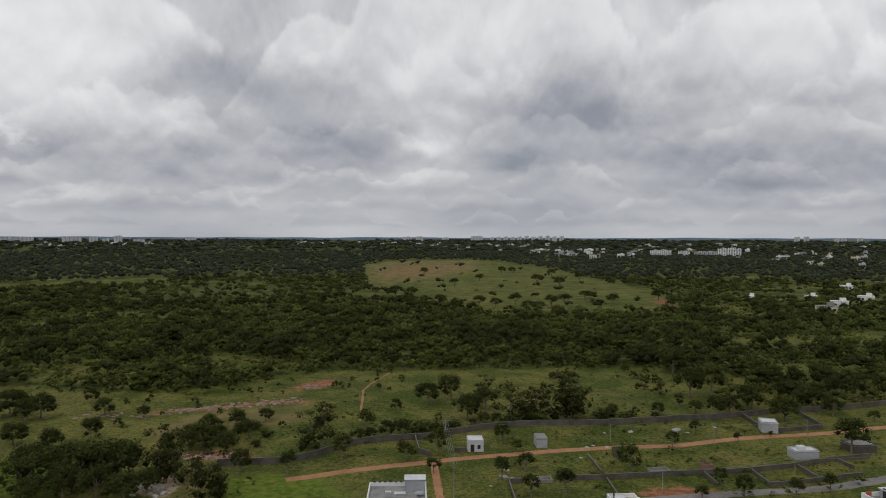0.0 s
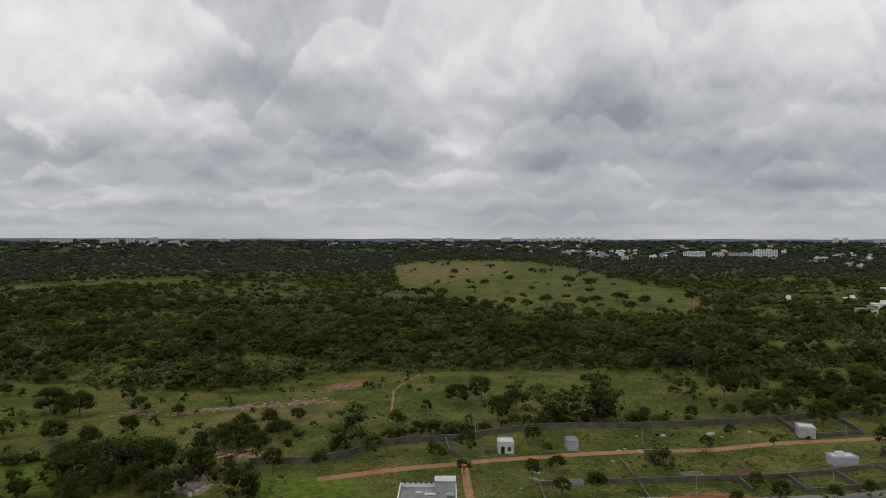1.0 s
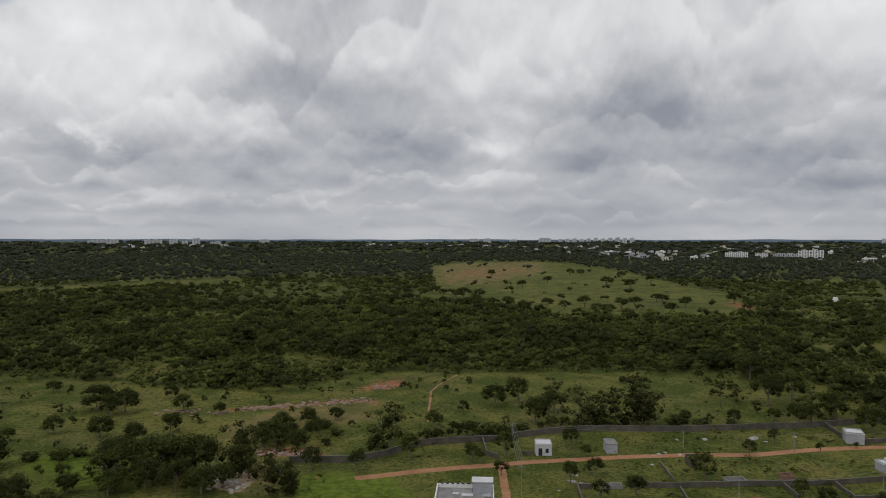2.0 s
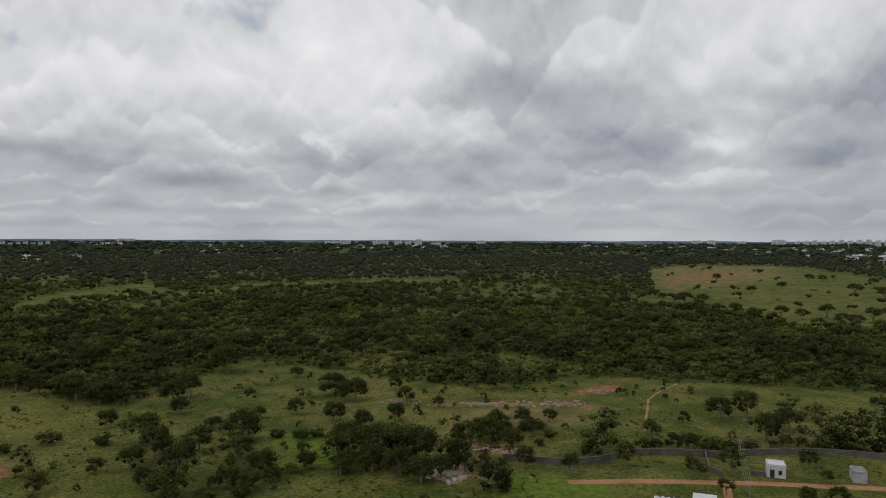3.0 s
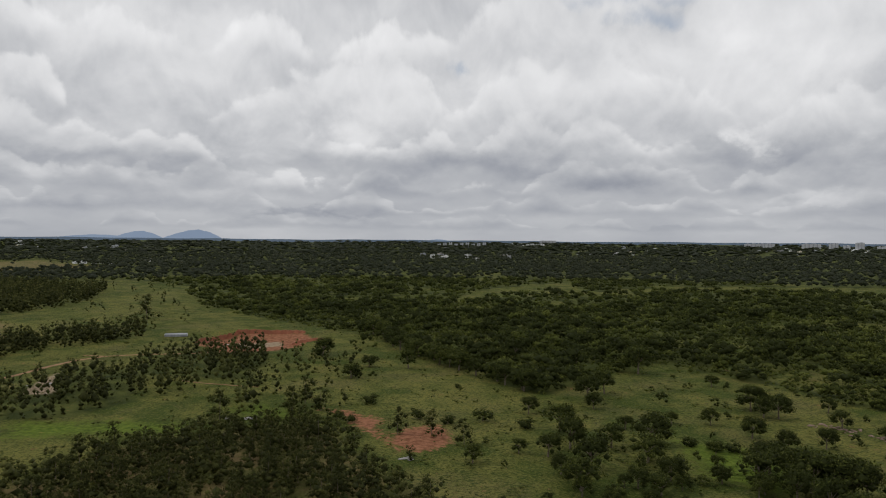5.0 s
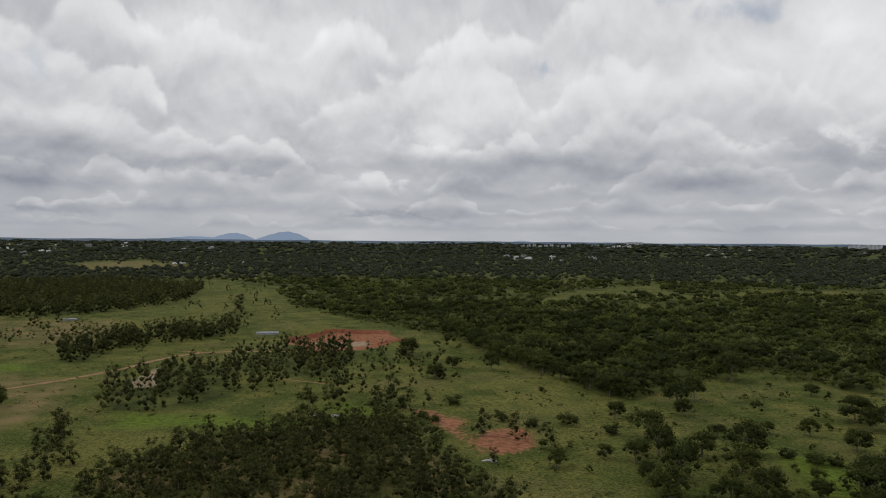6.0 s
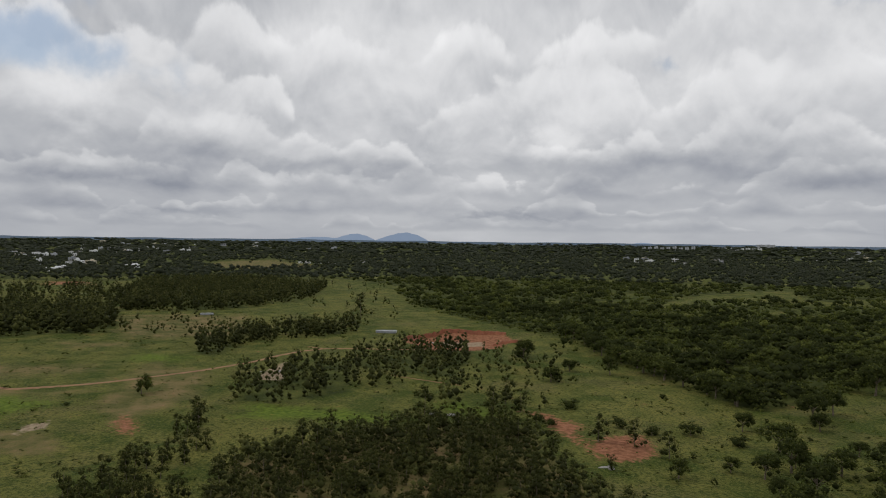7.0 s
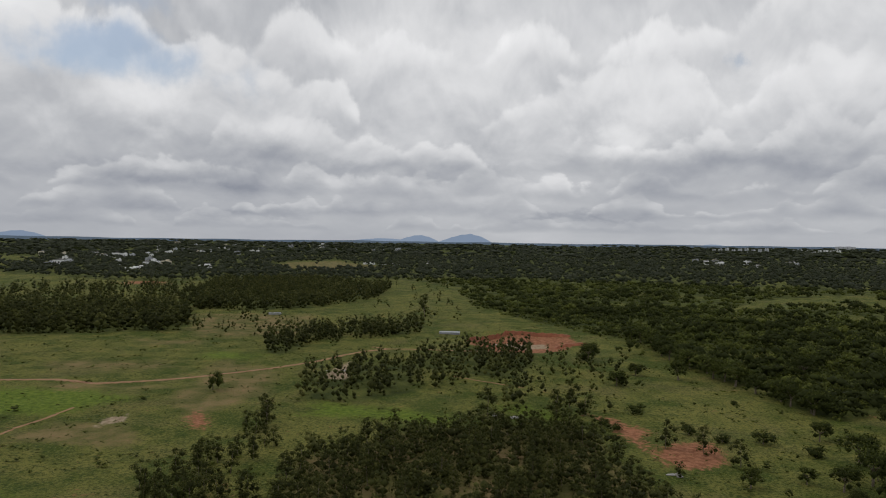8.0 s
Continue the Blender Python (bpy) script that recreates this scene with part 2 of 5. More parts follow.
def ground_material():
    m, gr = material("ground")
    p = place(gr)
    broad, patch, tuft = gr.noise(p, 0.012, 3.0, 0.55), gr.noise(p, 0.07, 5.0, 0.6), gr.noise(p, 0.55, 4.0, 0.65)
    speck = gr.noise(p, 2.2, 3.0, 0.6)
    blade = gr.noise(p, 1.3, 8.0, 0.75)
    grass = gr.mix(gr.remap(gr.math("MULTIPLY_ADD", patch, 0.6, gr.math("MULTIPLY", broad, 0.4)), 0.43, 0.57), rgb(0.060, 0.082, 0.013), rgb(0.172, 0.162, 0.040))
    worn = gr.noise(p, 0.035, 6.0, 0.62, 0.6)
    grass = gr.mix(gr.remap(worn, 0.52, 0.66, 0.0, 0.45), grass, rgb(0.165, 0.128, 0.058))
    grass = gr.mix(gr.remap(tuft, 0.50, 0.62, 0.0, 0.75), grass, rgb(0.045, 0.066, 0.013))
    grass = gr.mix(gr.remap(speck, 0.58, 0.75, 0.0, 0.4), grass, rgb(0.14, 0.125, 0.055))

    def covered(c, name, colour, lo=0.35, hi=0.65, shake=0.5):
        k = gr.math("ADD", attribute(gr, name), gr.math("MULTIPLY", gr.math("SUBTRACT", gr.math("MULTIPLY_ADD", tuft, 0.5, gr.math("MULTIPLY", patch, 0.5)), 0.5), shake * 2.4))
        return gr.mix(gr.remap(k, lo, hi), c, colour)

    grass = gr.mix(gr.remap(blade, 0.50, 0.60, 0.0, 0.85), grass, rgb(0.028, 0.044, 0.011))
    grass = gr.mix(gr.remap(blade, 0.47, 0.38, 0.0, 0.65), grass, rgb(0.185, 0.185, 0.052))
    c = covered(grass, "scrub", gr.mix(gr.remap(patch, 0.4, 0.6), rgb(0.042, 0.054, 0.014), rgb(0.100, 0.112, 0.028)))
    c = covered(c, "lush", gr.mix(gr.remap(tuft, 0.4, 0.6), rgb(0.070, 0.112, 0.014), rgb(0.140, 0.182, 0.026)), 0.35, 0.9, 1.3)
    c = covered(c, "dry", gr.mix(gr.remap(patch, 0.38, 0.62), rgb(0.110, 0.108, 0.034), rgb(0.21, 0.155, 0.070)), 0.3, 1.2, 1.2)
    c = covered(c, "soil", gr.mix(gr.remap(tuft, 0.4, 0.6), rgb(0.200, 0.084, 0.043), rgb(0.34, 0.155, 0.085)), shake=1.3)
    c = covered(c, "pale", gr.mix(gr.remap(tuft, 0.4, 0.6), rgb(0.26, 0.19, 0.12), rgb(0.38, 0.30, 0.20)), shake=0.5)
    finish(gr, c, 0.95, gr.math("MULTIPLY_ADD", blade, 0.8, tuft), 0.8, 0.5, spec=0.08)
    return m


GROUND = ground_material()


# ---- the lie of the land ----
def land(x, y):
    """Height of the ground: nearly flat, rising slowly far off, with a dug pit and a small gully."""
    x, y = np.asarray(x, float), np.asarray(y, float)
    r = np.hypot(x, y)
    z = 42 * np.clip((r - 1300) / 3600, 0, 1) ** 1.5
    z = z + 0.22 * np.sin(x / 17 + 1) * np.sin(y / 21) + 0.16 * np.sin(x / 8.3 + y / 11.7) - 0.2
    far = np.clip((r - 900) / 2200, 0, 1)
    z = z + far * (2.6 * np.sin(x / 210 + 0.6) * np.sin(y / 260) + 1.8 * np.sin(x / 97 - y / 143))
    pit = np.exp(-(((x + 380) / 36) ** 4 + ((y - 146) / 27) ** 4))
    z = z - 3.0 * pit * (1 + 0.25 * np.sin(x / 5.1) * np.sin(y / 4.3))
    heap = np.exp(-(((x + 352) / 6) ** 2 + ((y - 165) / 9) ** 2)) * 1.6 + np.exp(-(((x + 421) / 5) ** 2 + ((y - 150) / 26) ** 2)) * 1.5
    gully = np.exp(-(((x + 62) / 16) ** 2 + ((y - 188) / 9) ** 2))
    return z + heap - 1.8 * gully


def inside(poly, x, y):
    """Signed distance in metres to a polygon's edge, positive inside."""
    x, y = np.asarray(x, float), np.asarray(y, float)
    best, odd = np.full(x.shape, 1e12), np.zeros(x.shape, bool)
    for (ax, ay), (bx, by) in zip(poly, poly[1:] + poly[:1]):
        ex, ey = bx - ax, by - ay
        t = np.clip(((x - ax) * ex + (y - ay) * ey) / (ex * ex + ey * ey + 1e-9), 0, 1)
        best = np.minimum(best, (x - ax - t * ex) ** 2 + (y - ay - t * ey) ** 2)
        cross = ((ay > y) != (by > y)) & (x < ex * (y - ay) / (by - ay + 1e-12) + ax)
        odd ^= cross
    return np.where(odd, 1.0, -1.0) * np.sqrt(best)


def wave(x, y, size, seed=0.0):
    """Cheap smooth noise, about -1 to 1."""
    a, b = x / size, y / size
    return (np.sin(a + 1.7 * np.sin(b * 0.9 + seed) + seed) * np.cos(b * 1.1 + 1.3 * np.sin(a * 0.7 - seed)) + 0.6 * np.sin(a * 2.3 - b * 1.9 + seed * 3) * np.cos(b * 2.7 + a * 0.8)) / 1.3


# Plan of the land, in metres: east, north of the camera.
WOODS = [(170, 240), (105, 227), (93, 224), (97, 262), (96, 298), (84, 306), (28, 303), (4, 297), (-43, 296), (-61, 291), (-75, 268), (-80, 254),
         (-100, 252), (-128, 257), (-149, 266), (-174, 262), (-208, 266), (-204, 232), (-186, 179), (-207, 177), (-254, 185), (-294, 190), (-352, 206), (-404, 198),
         (-440, 190), (-579, 178), (-870, 235), (-1000, 150), (-1300, 90), (-4900, 300), (-4900, 4900), (4900, 4900), (4900, 800)]
WEST_WOODS = [(-1000, 150), (-1300, 90), (-4900, 300), (-4900, -2200), (-1240, -420), (-1010, -190), (-985, -20)]
BELT_A = [(-450, -185), (-454, -142), (-447, -90), (-454, -42), (-600, -54), (-590, -123), (-590, -208)]
BELT_B = [(-587, -52), (-572, 1), (-592, 46), (-673, 105), (-835, 150), (-977, 75), (-951, -41), (-797, -68)]
BELT_C = [(-358, 2), (-351, 11), (-382, 30), (-401, 56), (-421, 93), (-463, 104), (-453, 64), (-429, 33), (-408, 7)]
FIELD_BROWN = [(-161, 1414), (-112, 1687), (89, 1699), (185, 1331), (200, 953), (210, 727), (191, 568), (149, 525), (89, 527), (38, 520), (-12, 613), (-81, 766)]
FIELD_TILLED = [(-142, 1291), (-49, 1420), (74, 1427), (14, 1095), (-48, 944), (-100, 882)]
GLADE_A = [(-555, 406), (-638, 535), (-690, 712), (-566, 585), (-534, 454)]
GLADE_B = [(-560, 620), (-420, 760), (-330, 860), (-380, 980), (-520, 820)]
GREY_SCRUB = [(-407, 930), (-279, 876), (-175, 780), (-130, 560), (-192, 537), (-292, 633)]
FIELD_FAR = [(-1493, 7), (-1790, 82), (-1927, 207), (-1672, 232), (-1438, 269), (-1349, 103)]
FIELD_PALE = [(-1479, -462), (-1964, -501), (-2047, -639)]
FIELD_EAST = [(470, 800), (560, 880), (700, 900), (640, 700)]
MEADOW_DRY = [(-556, -47), (-550, 1), (-525, 41), (-417, 32), (-427, -36)]
MEADOW_GREEN = [(-525, 41), (-888, 159), (-853, 231), (-579, 174), (-446, 121), (-466, 88)]
RED_STRIP = [(-930, -158), (-985, -160), (-970, -120), (-917, -114)]
PIT = [(-376, 112), (-395, 124), (-413, 148), (-405, 167), (-390, 179), (-369, 171), (-354, 159), (-345, 136), (-344, 117)]
PLOTS = [(-55, 172), (-39, 175), (-24, 190), (11, 205), (53, 212), (104, 225), (160, 238), (160, 120), (-40, 120)]
EUC_NEAR = [(-120, -2), (-172, 6), (-190, 15), (-196, 34), (-204, 50), (-203, 70), (-199, 89), (-177, 92), (-158, 87), (-110, 84)]
EUC_LEFT = [(-150, -24), (-178, -26), (-185, -17), (-203, -5), (-240, 1), (-226, 7), (-153, 3)]
EUC_BAND = [(-252, 14), (-301, 20), (-325, 46), (-322, 61), (-352, 93), (-366, 118), (-336, 138), (-268, 100), (-262, 68), (-246, 35)]
SCATTER = [(-246, 80), (-311, 128), (-338, 165), (-278, 154), (-206, 110), (-202, 95), (-213, 76)]
BARE_DRY = [(-336, -14), (-310, 10), (-270, 5), (-225, -20), (-266, -30)]
SOILS = [PIT, RED_STRIP,
         [(-170, 103), (-177, 113), (-172, 121), (-157, 115), (-152, 105), (-158, 100)], [(-214, 104), (-206, 108), (-181, 101), (-170, 101), (-191, 112)],
         [(-92, 222), (-80, 228), (-60, 235), (-47, 236), (-48, 241), (-62, 240), (-84, 232)], [(-72, 183), (-58, 180), (-50, 184), (-60, 191)],
         [(-221, -19), (-239, -19), (-234, -16), (-218, -15)], [(-60, 258), (-50, 268), (-45, 281), (-40, 272), (-46, 260)],
         [(42, 155), (53, 158), (59, 156), (57, 152), (46, 152)], [(188, 590), (200, 610), (198, 660), (186, 620)]]
DRIES = [[(-161, 1414), (-112, 1687), (89, 1699), (60, 1250), (-30, 900), (-70, 850)], MEADOW_DRY, BARE_DRY, EUC_NEAR, FIELD_FAR, FIELD_EAST, [(-330, -90), (-320, -30), (-345, -40), (-350, -90)], [(-300, -80), (-290, -40), (-280, -30), (-285, -75)], [(-420, -60), (-405, -20), (-395, -30), (-405, -65)], [(-240, -60), (-225, -35), (-200, -30), (-215, -65)],
         [(-75, 225), (-48, 236), (-38, 215), (-60, 205), (-80, 190), (-85, 205)], [(-65, 150), (-72, 170), (-58, 172), (-50, 150)]]
PALES = [[(-291, 25), (-306, 31), (-326, 41), (-298, 40), (-284, 33)], [(-226, -46), (-238, -45), (-241, -39), (-232, -39)], [(-68, 154), (-59, 151), (-58, 161), (-64, 167), (-69, 161)],
         [(-390, 128), (-372, 135), (-368, 155), (-385, 160)]]
LUSHES = [[(-128, 170), (-100, 148), (-82, 150), (-96, 180)], [(-230, 12), (-205, 60), (-218, 62), (-250, 20)], [(-232, 90), (-210, 96), (-206, 84), (-228, 76)],
          [(-50, 165), (-30, 168), (-18, 150), (-50, 145)], [(-290, -110), (-290, -60), (-262, -40), (-245, -60), (-250, -110)], [(-372, -20), (-350, 4), (-338, -6), (-350, -30)],
          [(-170, -110), (-190, -70), (-165, -45), (-140, -60)]]


def soft(polys, x, y, edge):
    m = np.zeros(np.shape(x))
    for poly in polys:
        m = np.maximum(m, np.clip(0.5 + inside(poly, x, y) / (2 * edge), 0, 1))
    return m


def clearing(x, y):
    """Where the woods thin out into grass, 0 to 1."""
    k = np.clip((wave(x, y, 61, 9.0) + 0.6 * wave(x, y, 29, 3.0) - 0.30) / 0.35, 0, 1)
    r = np.hypot(x, y)
    return k * np.clip((r - 225) / 50, 0, 1) * np.clip((1700 - r) / 700, 0.1, 1)


def mesh_of(name, verts, tris, mat, tones=None, normals=None):
    """A mesh out of arrays of corners and triangles, with rounded shading where normals are given."""
    me = bpy.data.meshes.new(name)
    me.vertices.add(len(verts))
    me.vertices.foreach_set("co", np.ascontiguousarray(verts, dtype=np.float32).ravel())
    me.loops.add(len(tris) * 3)
    me.loops.foreach_set("vertex_index", np.ascontiguousarray(tris, dtype=np.int32).ravel())
    me.polygons.add(len(tris))
    me.polygons.foreach_set("loop_start", np.arange(len(tris), dtype=np.int32) * 3)
    for key, values in (tones or {}).items():
        me.attributes.new(key, "FLOAT", "POINT").data.foreach_set("value", np.ascontiguousarray(values, dtype=np.float32))
    if normals is not None:
        me.attributes.new("custom_normal", "FLOAT_VECTOR", "POINT").data.foreach_set("vector", np.ascontiguousarray(normals, dtype=np.float32).ravel())
    me.update(calc_edges=True)
    me.materials.append(mat)
    return me


def build_ground():
    az = np.radians(np.concatenate([np.arange(-180, -36, 4.0), np.arange(-36, 112, 0.42), np.arange(112, 180, 4.0)]))
    r = np.concatenate([np.geomspace(6, 118, 14), np.geomspace(120, 4950, 205)])
    rr, aa = np.meshgrid(r, az, indexing="ij")
    x, y = (-np.sin(aa) * rr).ravel(), (np.cos(aa) * rr).ravel()
    m, n = rr.shape
    i, j = np.meshgrid(np.arange(m - 1), np.arange(n), indexing="ij")
    k = (j + 1) % n
    a, b, c, d = i * n + j, i * n + k, (i + 1) * n + k, (i + 1) * n + j
    tris = np.concatenate([np.stack([a, d, c], -1).reshape(-1, 3), np.stack([a, c, b], -1).reshape(-1, 3)])
    tris = np.concatenate([tris, np.stack([np.full(n, m * n), np.arange(n), (np.arange(n) + 1) % n], -1)])
    x, y = np.append(x, 0), np.append(y, 0)
    verts = np.stack([x, y, land(x, y)], -1)
    dist = np.hypot(x, y)
    edge = np.clip(dist / 110, 1.5, 30)
    tones = {"soil": np.maximum(soft(SOILS[1:], x, y, edge * 2.5), np.maximum(soft([PIT], x, y, 3.0) * 1.4, soft([FIELD_TILLED], x, y, 60.0) * 0.42)), "dry": soft(DRIES, x, y, edge * 2), "pale": soft(PALES, x, y, edge), "lush": soft(LUSHES, x, y, edge * 3)}
    opened = np.maximum(soft([FIELD_BROWN, FIELD_FAR, FIELD_PALE, GLADE_A, GLADE_B, FIELD_EAST], x, y, edge), 0)
    tones["scrub"] = (1 - 0.8 * clearing(x, y)) * np.maximum(soft([WOODS, WEST_WOODS, BELT_A, BELT_B, BELT_C, EUC_BAND], x, y, edge) * 0.8 - opened, 0) * 0.95
    ob = new("ground", mesh_of("ground", verts, tris, GROUND, tones))
    ob.data.polygons.foreach_set("use_smooth", np.ones(len(ob.data.polygons), bool))
    return tagged(ob, "gently rolling green grassland with red bare soil patches", "ground", kind="structure")


build_ground()


# ---- trees ----
rng = np.random.default_rng(7)
_phi = (1 + 5 ** 0.5) / 2
ICO = np.array([(-1, _phi, 0), (1, _phi, 0), (-1, -_phi, 0), (1, -_phi, 0), (0, -1, _phi), (0, 1, _phi), (0, -1, -_phi), (0, 1, -_phi), (_phi, 0, -1), (_phi, 0, 1), (-_phi, 0, -1), (-_phi, 0, 1)]) / math.hypot(1, _phi)
_d = np.linalg.norm(ICO[:, None] - ICO[None], axis=-1)
ICO_T = np.array([(a, b, c) for a in range(12) for b in range(a + 1, 12) for c in range(b + 1, 12) if max(_d[a, b], _d[b, c], _d[a, c]) < 1.2])
_n = np.cross(ICO[ICO_T[:, 1]] - ICO[ICO_T[:, 0]], ICO[ICO_T[:, 2]] - ICO[ICO_T[:, 0]])
_flip = (_n * ICO[ICO_T[:, 0]]).sum(1) < 0
ICO_T[_flip] = ICO_T[_flip][:, ::-1]


OCT = np.array([(1, 0, 0), (-1, 0, 0), (0, 1, 0), (0, -1, 0), (0, 0, 1), (0, 0, -1)], float)
OCT_T = np.array([(0, 2, 4), (2, 1, 4), (1, 3, 4), (3, 0, 4), (2, 0, 5), (1, 2, 5), (3, 1, 5), (0, 3, 5)])


def sphere_points(n):
    v = rng.normal(size=(n, 3))
    return v / np.linalg.norm(v, axis=1, keepdims=True)


def tube(path, radii, sides=6):
    """A tapered tube along a path: corners and triangles."""
    verts, tris = [], []
    path = np.array(path, float)
    for i, (p, w) in enumerate(zip(path, radii)):
        t = path[min(i + 1, len(path) - 1)] - path[max(i - 1, 0)]
        t = t / (np.linalg.norm(t) + 1e-9)
        u = np.cross(t, (0.9, 0.1, 0.3))
        u = u / np.linalg.norm(u)
        v = np.cross(t, u)
        for s in range(sides):
            a = 2 * math.pi * s / sides
            verts.append(p + w * (u * math.cos(a) + v * math.sin(a)))
        if i:
            for s in range(sides):
                a, b = (i - 1) * sides + s, (i - 1) * sides + (s + 1) % sides
                tris += [(a, b, b + sides), (a, b + sides, a + sides)]
    return np.array(verts), np.array(tris)


def join(pieces):
    verts, tris, k = [], [], 0
    for v, t in pieces:
        verts.append(v)
        tris.append(t + k)
        k += len(v)
    return np.concatenate(verts), np.concatenate(tris)


def crown(shape, clumps, leaves, leaf, core=0.8, rough=False):
    """A crown about 1 high: clumps of foliage inside an outline, each with a lumpy core and loose leaf sprays around it."""
    spots = [shape(i / max(clumps - 1, 1)) for i in range(clumps)]
    heart = np.mean([c for c, _ in spots], axis=0) - (0, 0, 0.12)
    solid, faces = (OCT, OCT_T) if rough else (ICO, ICO_T)
    pieces, tone, normals = [], [], []
    for c, s in spots:
        t0 = rng.uniform(-0.16, 0.16)
        out = (c - heart) / (np.linalg.norm(c - heart) + 0.05)
        v = solid * rng.uniform(0.7, 1.15, (len(solid), 1)) * s * core
        pieces.append((v * (1, 1, 0.85) + c, faces))
        # Inner shade put into the tone: cores darker than the leaves around.
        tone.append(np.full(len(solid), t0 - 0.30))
        normals.append(solid + 0.5 * out)
        n = max(3, int(leaves / clumps))
        d = sphere_points(n)
        d[:, 2] = np.where(d[:, 2] < -0.45, -d[:, 2], d[:, 2])
        p = c + d * s * rng.uniform(0.78, 1.2, (n, 1)) * (1, 1, 0.9)
        a = np.cross(d + rng.normal(size=(n, 3)) * 0.6, rng.normal(size=(n, 3)))
        a /= np.linalg.norm(a, axis=1, keepdims=True) + 1e-9
        b = np.cross(d + rng.normal(size=(n, 3)) * 0.5, a)
        b /= np.linalg.norm(b, axis=1, keepdims=True) + 1e-9
        w = leaf * rng.uniform(0.6, 1.4, (n, 1))
        v = np.stack([p - a * w, p + a * w * 0.9 + b * w * 0.2, p + b * w * 1.5], 1).reshape(-1, 3)
        pieces.append((v, np.arange(3 * n).reshape(-1, 3)))
        # Spread widens towards the top, putting highlights into the upper sprays' tone.
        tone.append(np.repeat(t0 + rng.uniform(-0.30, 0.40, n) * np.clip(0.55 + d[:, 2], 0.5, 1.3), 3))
        normals.append(np.repeat(d + 0.6 * out + rng.normal(size=(n, 3)) * 0.5, 3, axis=0))
    v, t = join(pieces)
    normals = np.concatenate(normals)
    return v, t, np.concatenate(tone), normals / (np.linalg.norm(normals, axis=1, keepdims=True) + 1e-9)


def round_shape(base=0.1, wide=0.42, lobes=4, lump=(0.12, 0.20)):
    """An uneven full crown: clumps over a dome, pushed out at a few lobes, skirts low."""
    ways = sphere_points(lobes)
    squat, push = rng.uniform(0.8, 1.0), rng.uniform(0.15, 0.35)

    def shape(f):
        d = sphere_points(1)[0]
        d[2] = abs(d[2]) if d[2] < -0.55 else d[2]
        k = rng.uniform(0.55, 0.86) * (1 + push * max(0.0, max(float(d @ q) for q in ways) - 0.5))
        mid, half = (1 + base) / 2, (1 - base) / 2
        return np.array([d[0] * wide * k, d[1] * wide * k, mid * squat + d[2] * half * k * squat]), rng.uniform(*lump)
    return shape


def dome_shape(flat=0.40):
    """A low dome of broad clumps, for trees of a closed canopy."""
    def shape(f):
        a, q = rng.uniform(0, 6.283), rng.uniform(0, 1) ** 0.5
        return np.array([math.cos(a) * q * 0.36, math.sin(a) * q * 0.36, flat + 0.28 * (1 - q) + rng.uniform(-0.10, 0.08)]), rng.uniform(0.18, 0.28)
    return shape


def column_shape(base=0.12, wide=0.15):
    """A narrow uneven crown, broadest low down, with a few side branches standing out."""
    def shape(f):
        h = base + (0.93 - base) * f
        w = wide * (0.5 + 1.0 * math.sin(math.pi * min(0.95, 0.22 + 0.72 * f)))
        return np.array([rng.normal() * w * 0.62, rng.normal() * w * 0.62, h + rng.uniform(-0.03, 0.03)]), w * rng.uniform(0.45, 0.85)
    return shape


def bush_shape():
    def shape(f):
        d = sphere_points(1)[0]
        return np.array([d[0] * 0.42, d[1] * 0.42, 0.36 + 0.24 * d[2]]), rng.uniform(0.20, 0.32)
    return shape


def trunk_mesh(name, top, thick, limbs, spread):
    lean = rng.normal(size=2) * 0.03
    path = [(0, 0, -0.03), (lean[0] * 0.4, lean[1] * 0.4, top * 0.4), (lean[0], lean[1], top)]
    pieces = [tube(path, (thick * 1.25, thick, thick * 0.45))]
    for i in range(limbs):
        a = 2 * math.pi * (i + rng.uniform(0, 0.7)) / limbs
        z = top * rng.uniform(0.42, 0.7)
        out = np.array([math.cos(a), math.sin(a)]) * spread
        p = [(lean[0] * 0.5, lean[1] * 0.5, z), (out[0] * 0.5, out[1] * 0.5, z + spread * 0.55), (out[0], out[1], z + spread * 1.1)]
        pieces.append(tube(p, (thick * 0.55, thick * 0.4, thick * 0.15), 5))
    v, t = join(pieces)
    return mesh_of(name, v, t, BARK)


def tree_model(name, crown_data, mat, trunk, label, category, tone=0.08):
    """A tree 1 m high, to be copied and scaled: an Empty with trunk and crown."""
    top = new(name)
    stem = new("trunk", trunk)
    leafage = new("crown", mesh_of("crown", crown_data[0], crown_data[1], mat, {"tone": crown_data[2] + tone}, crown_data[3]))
    stem.parent = leafage.parent = top
    return tagged(top, label, category)


def models(count, name, make_crown, mat, stem, label, category):
    out = []
    for i in range(count):
        out.append(tree_model(name, make_crown(), mat, trunk_mesh("trunk", *stem), label, category, 0.12 if mat == LEAF_EUC else 0.06))
    return out


BROAD = models(6, "broadleaf_tree", lambda: crown(round_shape(0.08, 0.46, 5), 30, 1900, 0.022, 0.66, True), LEAF, (0.55, 0.028, 5, 0.22), "dark green round-crowned broadleaf tree standing in grass", "tree")
EUC = models(5, "eucalyptus_tree", lambda: crown(column_shape(0.08, 0.17), 16, 820, 0.022, 0.6, True), LEAF_EUC, (0.8, 0.012, 3, 0.06), "slender olive-green eucalyptus tree with a narrow crown", "tree")
YOUNG = models(5, "spreading_tree", lambda: crown(round_shape(0.26, 0.40, 6, (0.09, 0.16)), 28, 1500, 0.022, 0.64, True), LEAF, (0.62, 0.026, 5, 0.20), "dark green spreading tree with a short bare trunk", "tree")
